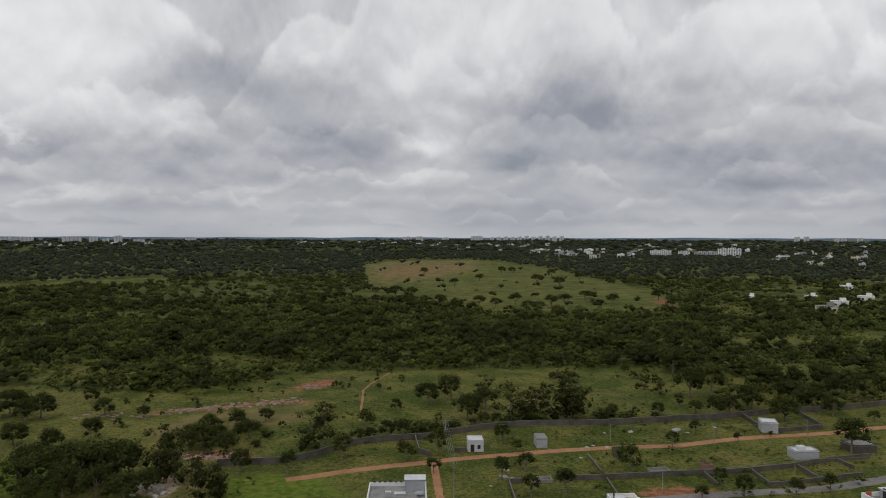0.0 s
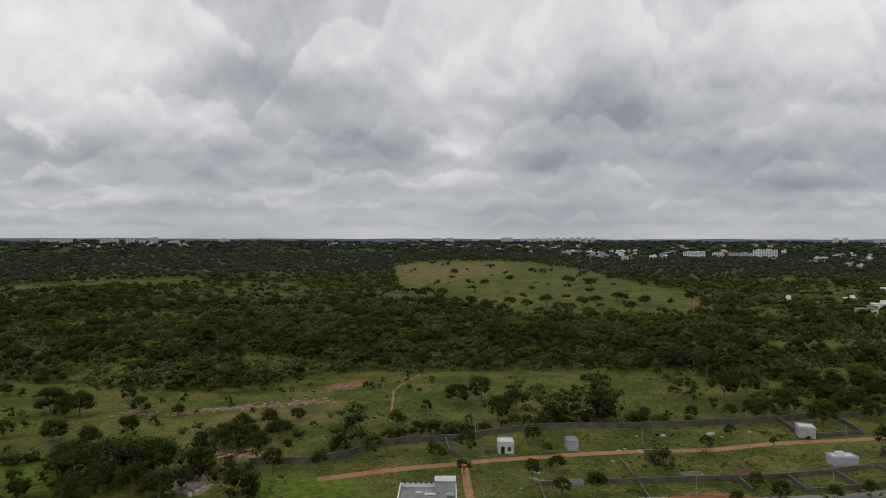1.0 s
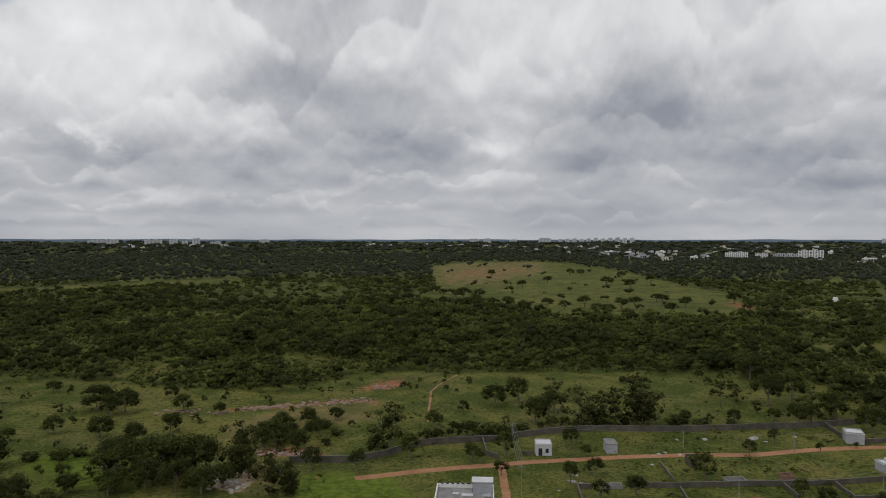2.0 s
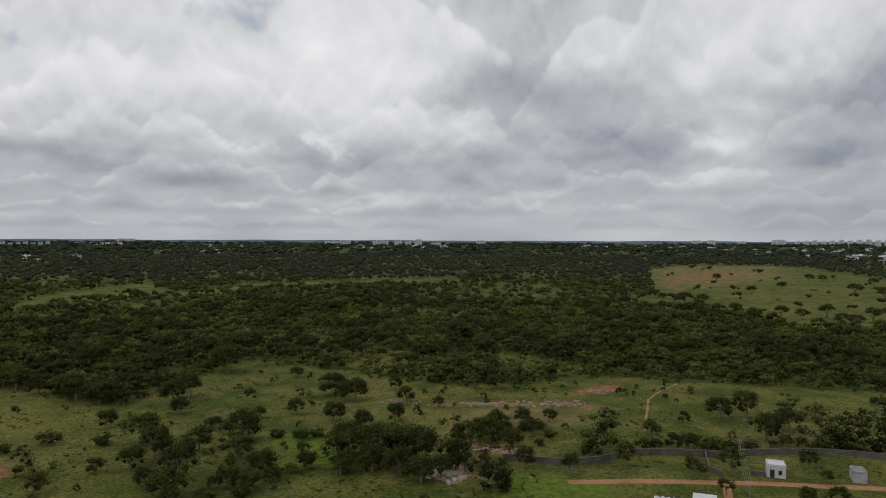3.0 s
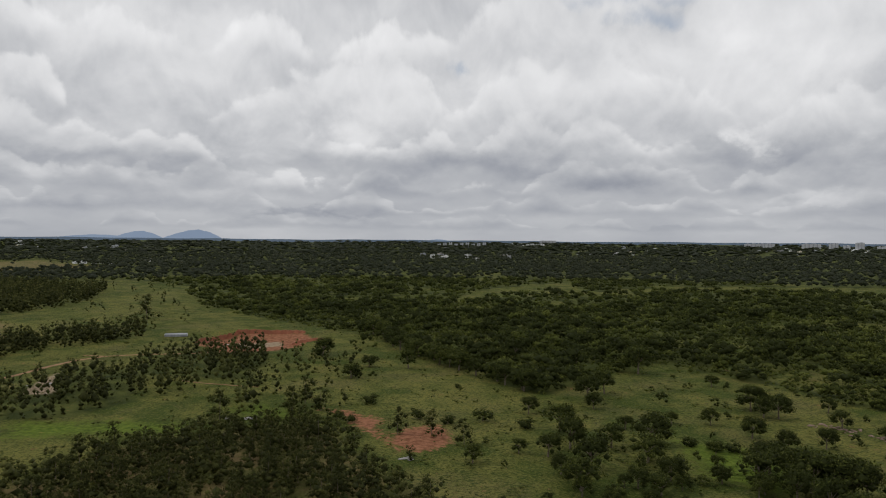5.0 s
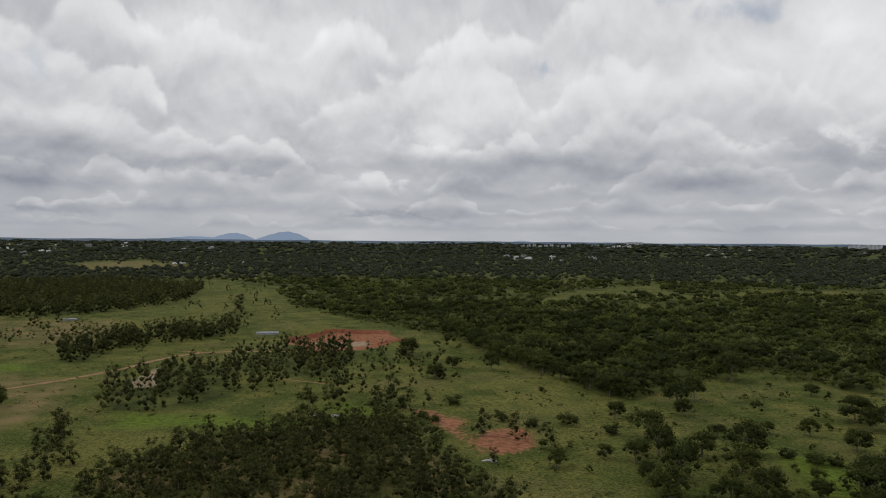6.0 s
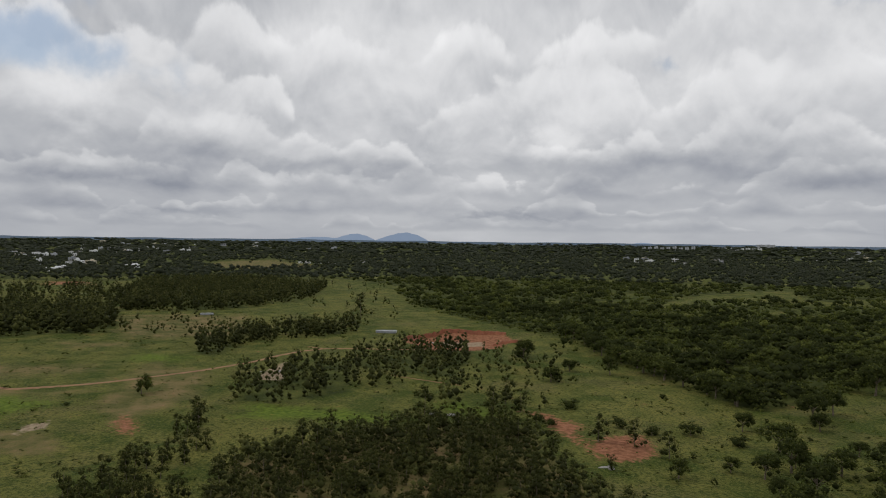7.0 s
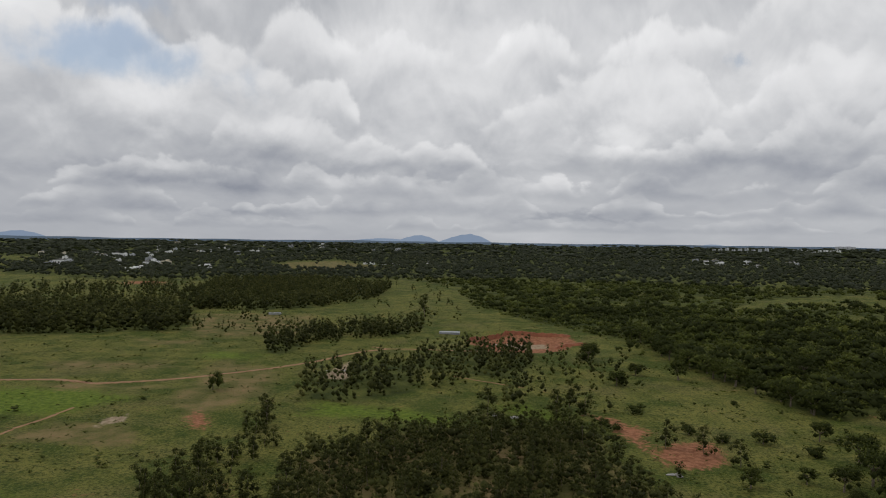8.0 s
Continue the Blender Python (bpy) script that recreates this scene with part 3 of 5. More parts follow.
BUSH = models(4, "shrub", lambda: crown(bush_shape(), 12, 520, 0.042, 0.66, True), LEAF, (0.4, 0.03, 3, 0.2), "low rounded dark green shrub growing in the grass", "shrub")
USED = {}


def plant(kinds, x, y, height, wide=1.0, group=""):
    """Stands a copy of one of the models on the ground."""
    ob = kinds[int(rng.integers(len(kinds)))]
    used = ob.name in USED
    f = ob.scale if used else (1, 1, 1)
    m = Matrix.LocRotScale((x, y, float(land(x, y))), Euler((rng.normal() * 0.04, rng.normal() * 0.04, rng.uniform(0, 6.28))), (height * wide / f[0], height * wide / f[1], height / f[2]))
    if used:
        ob = copy_thing(ob, m)
    else:
        ob.matrix_basis = m
        USED[ob.name] = True
    if group:
        tagged(ob, group=group)
    return ob


# simpler trees, 1 high, out of which the woods are joined
MID_ROUND = [crown(dome_shape(), 5, 66, 0.050, 0.82, True) for _ in range(8)]
MID_EUC = [crown(column_shape(0.03, 0.21), 7, 52, 0.036, 0.75, True) for _ in range(6)]
FAR_ROUND = [crown(dome_shape(), 2, 16, 0.10, 1.2, True) for _ in range(6)]
SPECK = [crown(round_shape(0.0, 0.5, 1, (0.3, 0.4)), 1, 6, 0.25, 1.4, True) for _ in range(4)]
TUFT = [crown(bush_shape(), 2, 18, 0.11, 0.7, True) for _ in range(5)]
SCRUB = [crown(bush_shape(), 2, 18, 0.11, 0.9, True) for _ in range(6)]
FINE_ROUND = [crown(round_shape(0.0, 0.5, 4, (0.17, 0.27)), 10, 180, 0.038, 0.78, True) for _ in range(8)]
BIG_ROUND = [crown(round_shape(0.0, 0.54, 5), 26, 440, 0.025, 0.78, True) for _ in range(5)]


def stuff(name, kinds, x, y, size, height, tone, mat, label, category):
    """Joins many simple trees into one mesh."""
    z = land(x, y)
    pick = rng.integers(len(kinds), size=len(x))
    spin = rng.uniform(0, 6.283, len(x))
    verts, tris, tones, normals, k = [], [], [], [], 0
    for i, (v, t, tv, nv) in enumerate(kinds):
        w = np.where(pick == i)[0]
        if not len(w):
            continue
        c, s = np.cos(spin[w])[:, None], np.sin(spin[w])[:, None]
        px = (v[None, :, 0] * c - v[None, :, 1] * s) * size[w][:, None] + x[w][:, None]
        py = (v[None, :, 0] * s + v[None, :, 1] * c) * size[w][:, None] + y[w][:, None]
        pz = v[None, :, 2] * height[w][:, None] + z[w][:, None] - 0.1
        verts.append(np.stack([px, py, pz], -1).reshape(-1, 3))
        tris.append((t[None] + (np.arange(len(w)) * len(v))[:, None, None]).reshape(-1, 3) + k)
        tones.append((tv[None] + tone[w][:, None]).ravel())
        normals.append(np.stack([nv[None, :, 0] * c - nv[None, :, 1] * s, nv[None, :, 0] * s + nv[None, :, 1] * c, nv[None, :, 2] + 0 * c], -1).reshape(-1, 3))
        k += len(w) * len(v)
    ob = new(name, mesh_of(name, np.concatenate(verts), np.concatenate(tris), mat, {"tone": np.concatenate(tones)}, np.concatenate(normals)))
    return tagged(ob, label, category, kind="stuff")


def sown(r0, r1, gap, grow, a0=-36.0, a1=111.0):
    """Points on a shaken polar raster whose spacing grows with distance."""
    xs, ys, r = [], [], r0
    while r < r1:
        step = gap + grow * r
        n = int(math.radians(a1 - a0) * r / step)
        a = np.radians(np.linspace(a0, a1, n) + rng.uniform(-0.5, 0.5, n) * (a1 - a0) / n)
        q = r + rng.uniform(-0.5, 0.5, n) * step
        xs.append(-np.sin(a) * q)
        ys.append(np.cos(a) * q)
        r += step * 0.95
    return np.concatenate(xs), np.concatenate(ys)


OPEN = [FIELD_BROWN, GLADE_A, GLADE_B, FIELD_FAR, FIELD_PALE, FIELD_EAST, [(-420, 101), (-426, 118), (-410, 118)], PIT]


def woods_density(x, y):
    """How thickly trees stand, 0 to 1."""
    d = np.clip(0.5 + np.maximum(inside(WOODS, x, y), inside(WEST_WOODS, x, y)) / 6, 0, 1)
    r = np.hypot(x, y)
    d = d * np.clip(0.84 + 0.35 * wave(x, y, 23, 1.0) + 0.25 * wave(x, y, 71, 2.0), 0.48, 1)
    d = d * (1 - 0.82 * clearing(x, y))
    d = d * (1 - 0.55 * soft([GREY_SCRUB], x, y, 20.0))
    d = d * (1 - 0.97 * soft(OPEN, x, y, np.clip(r / 150, 2, 20)))
    return d


def build_woods():
    x, y = sown(222, 1000, 4.3, 0.0068)
    r = np.hypot(x, y)
    keep = (rng.uniform(size=len(x)) < woods_density(x, y)) & (inside(PLOTS, x, y) < 2)
    x, y, r = x[keep], y[keep], r[keep]
    n = len(x)
    size = rng.lognormal(0, 0.42, n) * (5.0 + 0.0048 * r)
    dark = rng.uniform(size=n) < np.clip(0.32 - 0.30 * wave(x, y, 43, 5.0), 0.06, 0.9)
    big = rng.uniform(size=n) < 0.03
    size = np.where(big, np.clip(size * 1.5, 6, 13), np.clip(size * np.where(dark, 1.15, 0.95), 2.4, 12))
    tone = np.where(dark, 0.22 + rng.normal(size=n) * 0.14, 0.64 + rng.normal(size=n) * 0.17 + 0.1 * wave(x, y, 90, 2.0))
    tone = np.clip(np.where(big, 0.08, tone), 0, 0.98)
    tall = np.minimum(size * rng.uniform(0.7, 1.2, n) * np.where(dark, 1.0, 0.8), 10.5)
    for name, kinds, pick, label in (("woods", MID_ROUND, (r > 420) & ~big, "dense scrub woods of dark and yellow-green trees"), ("woods_edge", FINE_ROUND, (r <= 420) & ~big, "near edge of dense scrub woods"), ("great_trees", BIG_ROUND, big, "broad dark old trees standing out of the scrub")):
        stuff(name, kinds, x[pick], y[pick], size[pick], tall[pick], tone[pick], LEAF_WOOD, label, "woods")
    x, y = sown(226, 640, 2.5, 0.0040)
    keep = (rng.uniform(size=len(x)) < np.clip(woods_density(x, y) * (0.62 + 0.4 * wave(x, y, 37, 6.0)) + 0.22 * (woods_density(x, y) > 0.05), 0, 1)) & (inside(PLOTS, x, y) < 1)
    x, y = x[keep], y[keep]
    n = len(x)
    size = rng.lognormal(0, 0.35, n) * (1.9 + 0.0030 * np.hypot(x, y))
    stuff("undergrowth", SCRUB, x, y, size, size * rng.uniform(0.6, 1.0, n), np.clip(0.62 + 0.2 * wave(x, y, 31, 4.0) + rng.normal(size=n) * 0.16, 0.1, 0.98), LEAF_WOOD, "yellow-green undergrowth between the trees of the scrub", "undergrowth")
    x, y = sown(1000, 2400, 7.3, 0.0066)
    keep = rng.uniform(size=len(x)) < woods_density(x, y) * 0.95
    x, y = x[keep], y[keep]
    n = len(x)
    size = rng.lognormal(0, 0.3, n) * (8 + 0.004 * np.hypot(x, y))
    tone = np.clip(0.22 + 0.22 * wave(x, y, 110, 5.0) + rng.normal(size=n) * 0.18, 0, 0.9)
    stuff("distant_woods", FAR_ROUND, x, y, size, np.clip(size * 0.75, 4, 12), tone, LEAF_HAZE, "far dark green woods below the horizon", "woods")
    x, y = sown(2400, 4500, 14, 0.0105)
    keep = rng.uniform(size=len(x)) < 0.62 + 0.4 * wave(x, y, 320, 4.0)
    x, y = x[keep], y[keep]
    n = len(x)
    size = rng.lognormal(0, 0.3, n) * (20 + 0.005 * np.hypot(x, y))
    stuff("horizon_woods", SPECK, x, y, size, np.clip(size * 0.35, 5, 13), np.clip(0.12 + rng.normal(size=n) * 0.1, 0, 0.6), LEAF_HAZE, "thin dark line of woods along the horizon", "woods")


def strewn(poly, count, gap=0.0):
    """Random points inside a polygon, no two closer than gap."""
    xs, ys = [p[0] for p in poly], [p[1] for p in poly]
    out = []
    tries = 0
    while len(out) < count and tries < count * 30:
        tries += 1
        x, y = rng.uniform(min(xs), max(xs)), rng.uniform(min(ys), max(ys))
        if inside(poly, np.array([x]), np.array([y]))[0] > 0 and all((x - a) ** 2 + (y - b) ** 2 > gap * gap for a, b in out):
            out.append((x, y))
    return out


build_woods()

# single trees that stand out: east, north, height
ROADSIDE = [(-25, 177, 7.7), (-21, 198, 7.6), (-9, 175, 6.1), (-1, 181, 7.0), (-2, 166, 4.4), (16, 190, 6.2), (19, 183.5, 3.8), (19.7, 169, 5.0), (18.8, 151, 5.1), (26.5, 152, 6.2),
            (13.5, 162, 5.4), (44, 167, 7.8), (61, 189, 4.7), (71, 200, 4.6), (80, 193, 2.8), (91, 198, 2.2), (62.6, 160.5, 4.5), (64, 151, 5.2), (75, 151, 4.7), (105, 183, 10.0),
            (85, 156, 4.0), (114, 197, 3.8), (130, 215, 4.2), (55, 151, 3.4), (-36, 165.5, 5.9), (-47, 165.5, 6.7)]
BEHIND_WALL = [(7.5, 217, 8.7), (14, 231, 8.1), (-5, 237, 8.3), (3, 245, 9.1), (-15, 229, 4.2), (67, 222, 4.6), (80, 226, 4.8), (86, 222, 7.9), (90, 224, 7.5), (99.5, 230, 9.3),
               (103.6, 216, 8.9), (115, 238, 8.7), (121, 232, 7.3), (122, 223, 6.3), (96, 255, 10.7), (115, 260, 9.3), (85, 246, 12), (119, 234, 5.4), (138, 251, 8.4), (146, 247, 10), (53, 222, 3.8), (94, 292, 11)]
TALL_EUC = [(20.5, 213, 11.9), (24, 215, 9.1), (28, 217, 10.1), (31, 217, 8.3), (36.6, 218, 15.0), (39, 217, 12.9), (41.5, 220, 9.4), (14.7, 250, 7.9), (-32, 186, 12.9), (-35, 188, 9.8),
            (-49, 150, 11.1), (-51.4, 150, 8.4), (-47.4, 150.3, 7.7), (-62.5, 161.5, 13.0), (-64.4, 161.4, 10.6), (-60, 160, 8.9), (75.6, 250, 6.5), (73, 260, 5.8),
            (-172, 107, 7.9), (-165, 114, 7.7), (-154, 117, 7.3), (-150, 97, 3.9), (-217, 71, 9.4), (-516, 119, 17), (-213, 93, 8.7), (-223, 102, 9.1), (-211, 102, 7.8), (-200, 38, 7.8)]
GULLY = [(-67, 188, 6.5), (-65, 193, 6.8), (-57, 188, 6.5), (-54, 199, 6.0), (-53, 214, 4.6), (-60, 208, 5.4), (-67, 205, 5.4), (-92.5, 161, 9.2), (-87, 161, 10), (-81, 158, 10.3),
         (-77, 159.5, 10), (-74, 161, 10), (-71.6, 163, 8.5), (-122, 217, 8.3), (-132, 220, 8.5), (-125, 213.5, 7.2), (-104.5, 221, 6.1), (-91.6, 219, 4.3), (-113, 187.5, 7.3), (-89, 151, 9.1),
         (-80.5, 151, 7.4), (-73, 150, 8.0), (-67, 149.5, 7.2), (-64, 154, 5.8), (-96.5, 195.6, 6.4)]
WEST = [(-140, 109, 5.2), (-197, 177, 10.0), (-172, 184, 10.4), (-150, 149, 9.3), (-135, 138, 9.4), (-119, 129, 9.1), (-130, 148.5, 7.6), (-111, 117, 8.5), (-116, 146, 8.8), (-103, 138, 7.5),
        (-105, 129, 5.8), (-132, 218, 9.0), (-163, 242, 5.2), (-117, 238, 5.2), (-86, 148, 5.6), (-125, 159, 9.8), (-197, 241, 12.9), (-177, 198, 9.3), (-98.5, 136, 4.4), (-260, 167, 8.8),
        (-273, 155, 6.1), (-254, 136, 7.0), (-101, 116, 4.1), (-218, 226, 10.2), (-245, 215, 12), (-133, 128, 6.3), (-308, 150, 9.5)]
FIELD_TREES = [(-28, 1060, 12), (13, 804, 10), (47, 923, 11), (91, 1116, 12), (108, 1117, 11), (111, 847, 13), (155, 1021, 12), (129, 790, 13), (172, 903, 12), (-2, 563, 11), (10, 537, 10), (29, 578, 9),
               (42, 569, 8), (60, 589, 10), (65, 547, 9), (72, 539, 9), (86, 570, 10), (100, 585, 10), (119, 544, 9), (127, 616, 10), (140, 590, 10), (128, 645, 9), (191, 635, 11), (178, 554, 10), (-43, 652, 13), (-28, 652, 11)]
BUSHES = [(-174, 126, 4.2), (-171.5, 137.5, 6.0), (-184, 122, 4.4), (-214, 159, 2.6), (-311, 150, 6.4), (-212, 121, 5.1), (-258, 139, 5.0), (-158, 143, 5.0), (-112, 168.5, 4.4), (-119, 167, 4.2),
          (-108, 171, 4.5), (-105, 122, 4.3), (-97.6, 142, 3.6), (-99, 126, 3.7), (-194, 103, 4.1), (-403, 200, 5.5), (-113, 294, 6.7), (-142, 379, 7.8), (-200, 102, 4.5), (-60, 195, 3.5), (-50, 192, 3.0), (-70, 196, 3.5), (-64, 200, 4.5), (-58, 203, 4.0), (-71, 201, 4.2), (-66, 208, 4.0), (-54, 206, 3.6), (-75, 194, 3.6), (-49, 199, 3.4)]
for rows, wide, group in ((ROADSIDE, 1.0, "trees along the red road"), (BEHIND_WALL, 1.05, "trees behind the compound wall"), (GULLY, 1.1, "trees round the gully"), (WEST, 1.15, "trees of the western meadow"), (FIELD_TREES, 1.5, "trees of the brown field")):
    for x, y, h in rows:
        plant(YOUNG if wide in (1.0, 1.5) else BROAD, x, y, h, wide * rng.uniform(0.9, 1.1), group)
WALL_ROW = [(-24, 192), (-12.8, 196), (-3.6, 199), (2.7, 204), (10.8, 208), (23.5, 212), (36, 213), (53, 215), (82, 220)]
for (ax, ay), (bx, by) in zip(WALL_ROW, WALL_ROW[1:]):
    for f in (0.1, 0.4, 0.75):
        if rng.uniform() < 0.8:
            plant(BUSH if rng.uniform() < 0.6 else BROAD, ax + (bx - ax) * f, ay + (by - ay) * f + rng.uniform(0.5, 4), rng.uniform(2.4, 5.5), rng.uniform(1.0, 1.3), "growth along the compound wall")
for x, y in strewn([(-205, 176), (-150, 205), (-98, 190), (-84, 150), (-96, 108), (-138, 116), (-150, 140), (-190, 165)], 20, 6):
    plant(BROAD, x, y, rng.uniform(3.0, 6.8), 1.1, "trees of the western meadow")
HEDGE = [(-372, 209), (-345, 204), (-318, 196), (-294, 190), (-272, 187), (-254, 184), (-230, 180), (-207, 176), (-190, 178)]
for (ax, ay), (bx, by) in zip(HEDGE, HEDGE[1:]):
    for f in (0.0, 0.5):
        plant(BROAD, ax + (bx - ax) * f + rng.normal() * 1.5, ay + (by - ay) * f + rng.normal() * 1.5, rng.uniform(7.5, 11), 1.25, "trees along the hedge line")
for x, y, h in TALL_EUC:
    plant(EUC, x, y, h, 1.3 if y > 205 else 1.05, "tall eucalyptus trees")
lone = plant(BUSH, -273.4, -15.8, 9.4, 0.58)
tagged(lone, "dense dark round tree alone in the meadow", "tree")
for x, y, h in BUSHES:
    plant(BUSH, x, y, h * 0.8, 1.25, "meadow shrubs")


def tone_of(n, mean, spread):
    return np.clip(mean + rng.normal(size=n) * spread, 0, 0.95)


def build_groves():
    """The young eucalyptus plantation and the groves behind it."""
    rest = []
    for i, (x, y) in enumerate(strewn(EUC_NEAR, 430, 2.3)):
        h = rng.uniform(4.2, 7.8)
        if i < 210:
            plant(EUC, x, y, h, rng.uniform(0.85, 1.15), "young eucalyptus plantation")
        else:
            rest.append((x, y, h, 1.05))
    for x, y in strewn(EUC_LEFT, 30, 2.5):
        plant(EUC, x, y, rng.uniform(5, 8.5), 0.9, "young eucalyptus plantation")
    for x, y in strewn(SCATTER, 40, 4):
        rest.append((x, y, rng.uniform(4, 9.5), 0.9))
    for x, y in strewn(EUC_BAND, 170, 2.5):
        rest.append((x, y, rng.uniform(5, 10.5), 0.9))
    for poly, count, lo, hi in ((BELT_A, 420, 9, 15), (BELT_B, 1150, 8, 13), (BELT_C, 150, 6, 11), ([(-618, -216), (-800, -260), (-880, -183), (-900, -77), (-601, -51)], 260, 6, 13), (MEADOW_GREEN, 30, 3, 8), (MEADOW_DRY, 24, 4, 9)):
        for x, y in strewn(poly, count):
            rest.append((x, y, rng.uniform(lo, hi), 0.95))
    a = np.array(rest)
    stuff("eucalyptus_groves", MID_EUC, a[:, 0], a[:, 1], a[:, 2] * a[:, 3], a[:, 2], tone_of(len(a), 0.50, 0.2), LEAF_EUC_WOOD, "groves of slender olive-green eucalyptus trees", "woods")


def build_tufts():
    """Low scrub and weeds dotted over the meadows."""
    x, y = sown(140, 620, 1.4, 0.0038)
    thick = np.clip(0.22 + 0.34 * wave(x, y, 19, 3.0) + 0.24 * wave(x, y, 7.5, 1.0), 0.02, 0.7)
    thick = np.where(np.hypot(x, y) > 420, thick * 0.8, thick)
    thick = thick * (1 - 0.9 * soft(SOILS, x, y, 2.0))
    keep = (rng.uniform(size=len(x)) < thick) & (inside(WOODS, x, y) < -1) & (np.abs(y - 178 - 0.2 * x) > 4.5)
    x, y = x[keep], y[keep]
    n = len(x)
    size = rng.lognormal(0, 0.5, n) * 1.1
    stuff("meadow_weeds", TUFT, x, y, size, size * rng.uniform(0.35, 0.65, n), tone_of(n, 0.62, 0.22), LEAF_WOOD, "low weeds and small bushes dotted over grass", "weeds")
    x, y = sown(150, 420, 5.0, 0.004)
    thick = np.clip(0.06 + 0.26 * wave(x, y, 26, 7.0), 0.012, 0.5)
    keep = (rng.uniform(size=len(x)) < thick) & (inside(WOODS, x, y) < 2) & (inside(PLOTS, x, y) < -2) & (inside(PIT, x, y) < -3) & (x > -345) & (y > 75) & (inside(EUC_NEAR, x, y) < -3)
    x, y = x[keep], y[keep]
    n = len(x)
    size = rng.lognormal(0, 0.4, n) * 2.6
    stuff("meadow_bushes", FINE_ROUND, x, y, size, size * rng.uniform(0.8, 1.2, n), tone_of(n, 0.34, 0.2), LEAF_WOOD, "scattered bushes on the open grassland", "bushes")


build_groves()
build_tufts()


# ---- helpers for built things ----
def part(name, bm, mat, parent, label=""):
    """One mesh object under a thing or a part."""
    me = bm if isinstance(bm, bpy.types.Mesh) else bpy.data.meshes.new(name)
    if me is not bm:
        bm.to_mesh(me)
        bm.free()
    if not me.materials:
        me.materials.append(mat)
    ob = new(name, me)
    ob.parent = parent
    return tagged(ob, label)


def box(*sizes, bevel=0.02):
    """A bmesh of boxes: each (x, y, z of the base's centre, width, depth, height)."""
    bm = bmesh.new()
    for x, y, z, w, d, h in sizes:
        made = bmesh.ops.create_cube(bm, size=1.0, matrix=Matrix.Translation((x, y, z + h / 2)) @ Matrix.Diagonal((w, d, h, 1)))
        if bevel:
            edges = list({e for v in made["verts"] for e in v.link_edges})
            bmesh.ops.bevel(bm, geom=edges, offset=min(bevel, w / 4, d / 4, h / 4), segments=1, affect="EDGES")
    return bm


def pierced(width, height, thick, holes):
    """An upright wall in the x-z plane with openings (x0, x1, z0, z1) through it."""
    xs = sorted({-width / 2, width / 2, *[v for o in holes for v in o[:2]]})
    zs = sorted({0.0, height, *[v for o in holes for v in o[2:]]})
    cells = []
    for x0, x1 in zip(xs, xs[1:]):
        z0 = None
        for a, b in zip(zs, zs[1:]):
            gap = any(o[0] < (x0 + x1) / 2 < o[1] and o[2] < (a + b) / 2 < o[3] for o in holes)
            if not gap:
                cells.append(((x0 + x1) / 2, 0, a, x1 - x0, thick, b - a))
    return box(*cells, bevel=0)


def thing(name, x, y, turn=0.0, label="", category="", group="", sink=0.15):
    top = new(name)
    top.matrix_basis = pose(x, y, float(land(x, y)) - sink, 0, 0, turn)
    return tagged(top, label, category, group)


def between(a, b):
    """Middle, length and heading of the line from a to b."""
    dx, dy = b[0] - a[0], b[1] - a[1]
    return (a[0] + b[0]) / 2, (a[1] + b[1]) / 2, math.hypot(dx, dy), math.degrees(math.atan2(dy, dx))


# ---- roads ----
def ribbon(name, path, width, mat, label, lift=0.1, ragged=0.5, kind="structure"):
    """A road laid over the ground, crowned in the middle, with uneven edges."""
    pts = []
    for a, b in zip(path, path[1:]):
        n = max(1, int(math.dist(a, b) / 1.5))
        pts += [(a[0] + (b[0] - a[0]) * i / n, a[1] + (b[1] - a[1]) * i / n) for i in range(n)]
    pts.append(path[-1])
    bm, rows = bmesh.new(), []
    for i, (x, y) in enumerate(pts):
        p, q = pts[max(i - 1, 0)], pts[min(i + 1, len(pts) - 1)]
        nx, ny = -(q[1] - p[1]), q[0] - p[0]
        k = math.hypot(nx, ny) or 1
        nx, ny = nx / k, ny / k
        row = []
        for s, drop in ((-1, 0.25), (-0.5, 0.0), (0.5, 0.0), (1, 0.25)):
            w = s * (width / 2 + ragged * (rng.uniform(-0.5, 0.5) if abs(s) == 1 else 0))
            row.append(bm.verts.new((x + nx * w, y + ny * w, float(land(x + nx * w, y + ny * w)) + lift - drop)))
        rows.append(row)
    for a, b in zip(rows, rows[1:]):
        for i in range(3):
            bm.faces.new((a[i], b[i], b[i + 1], a[i + 1]))
    bmesh.ops.recalc_face_normals(bm, faces=bm.faces)
    me = bpy.data.meshes.new(name)
    bm.to_mesh(me)
    bm.free()
    me.materials.append(mat)
    return tagged(new(name, me), label, "road", kind=kind)


RED_ROAD = [(-36, 163), (-23.2, 168.9), (-11.4, 172.3), (-2.5, 174.6), (3.1, 177.3), (12.4, 180.6), (24.3, 183.6), (39.5, 186.7), (47.4, 188.7), (63.1, 191), (80.2, 195.9), (98, 200.6), (116.3, 204.9), (150, 215)]
ribbon("road_red", RED_ROAD, 4.4, DIRT, "red earth road running past the walled plots")
ribbon("road_branch", [(-2.1, 174.1), (-1.6, 165.8), (-1.1, 158.2), (-0.5, 150.6), (0.3, 138)], 2.6, DIRT, "narrow red earth lane beside the house")
ribbon("road_tar", [(30, 148), (41.3, 150.2), (56.6, 152.9), (69.9, 155.5), (83.6, 158), (90.7, 159.6), (101.4, 163), (120, 169)], 5.0, TAR, "worn grey tarred lane with dusty edges")
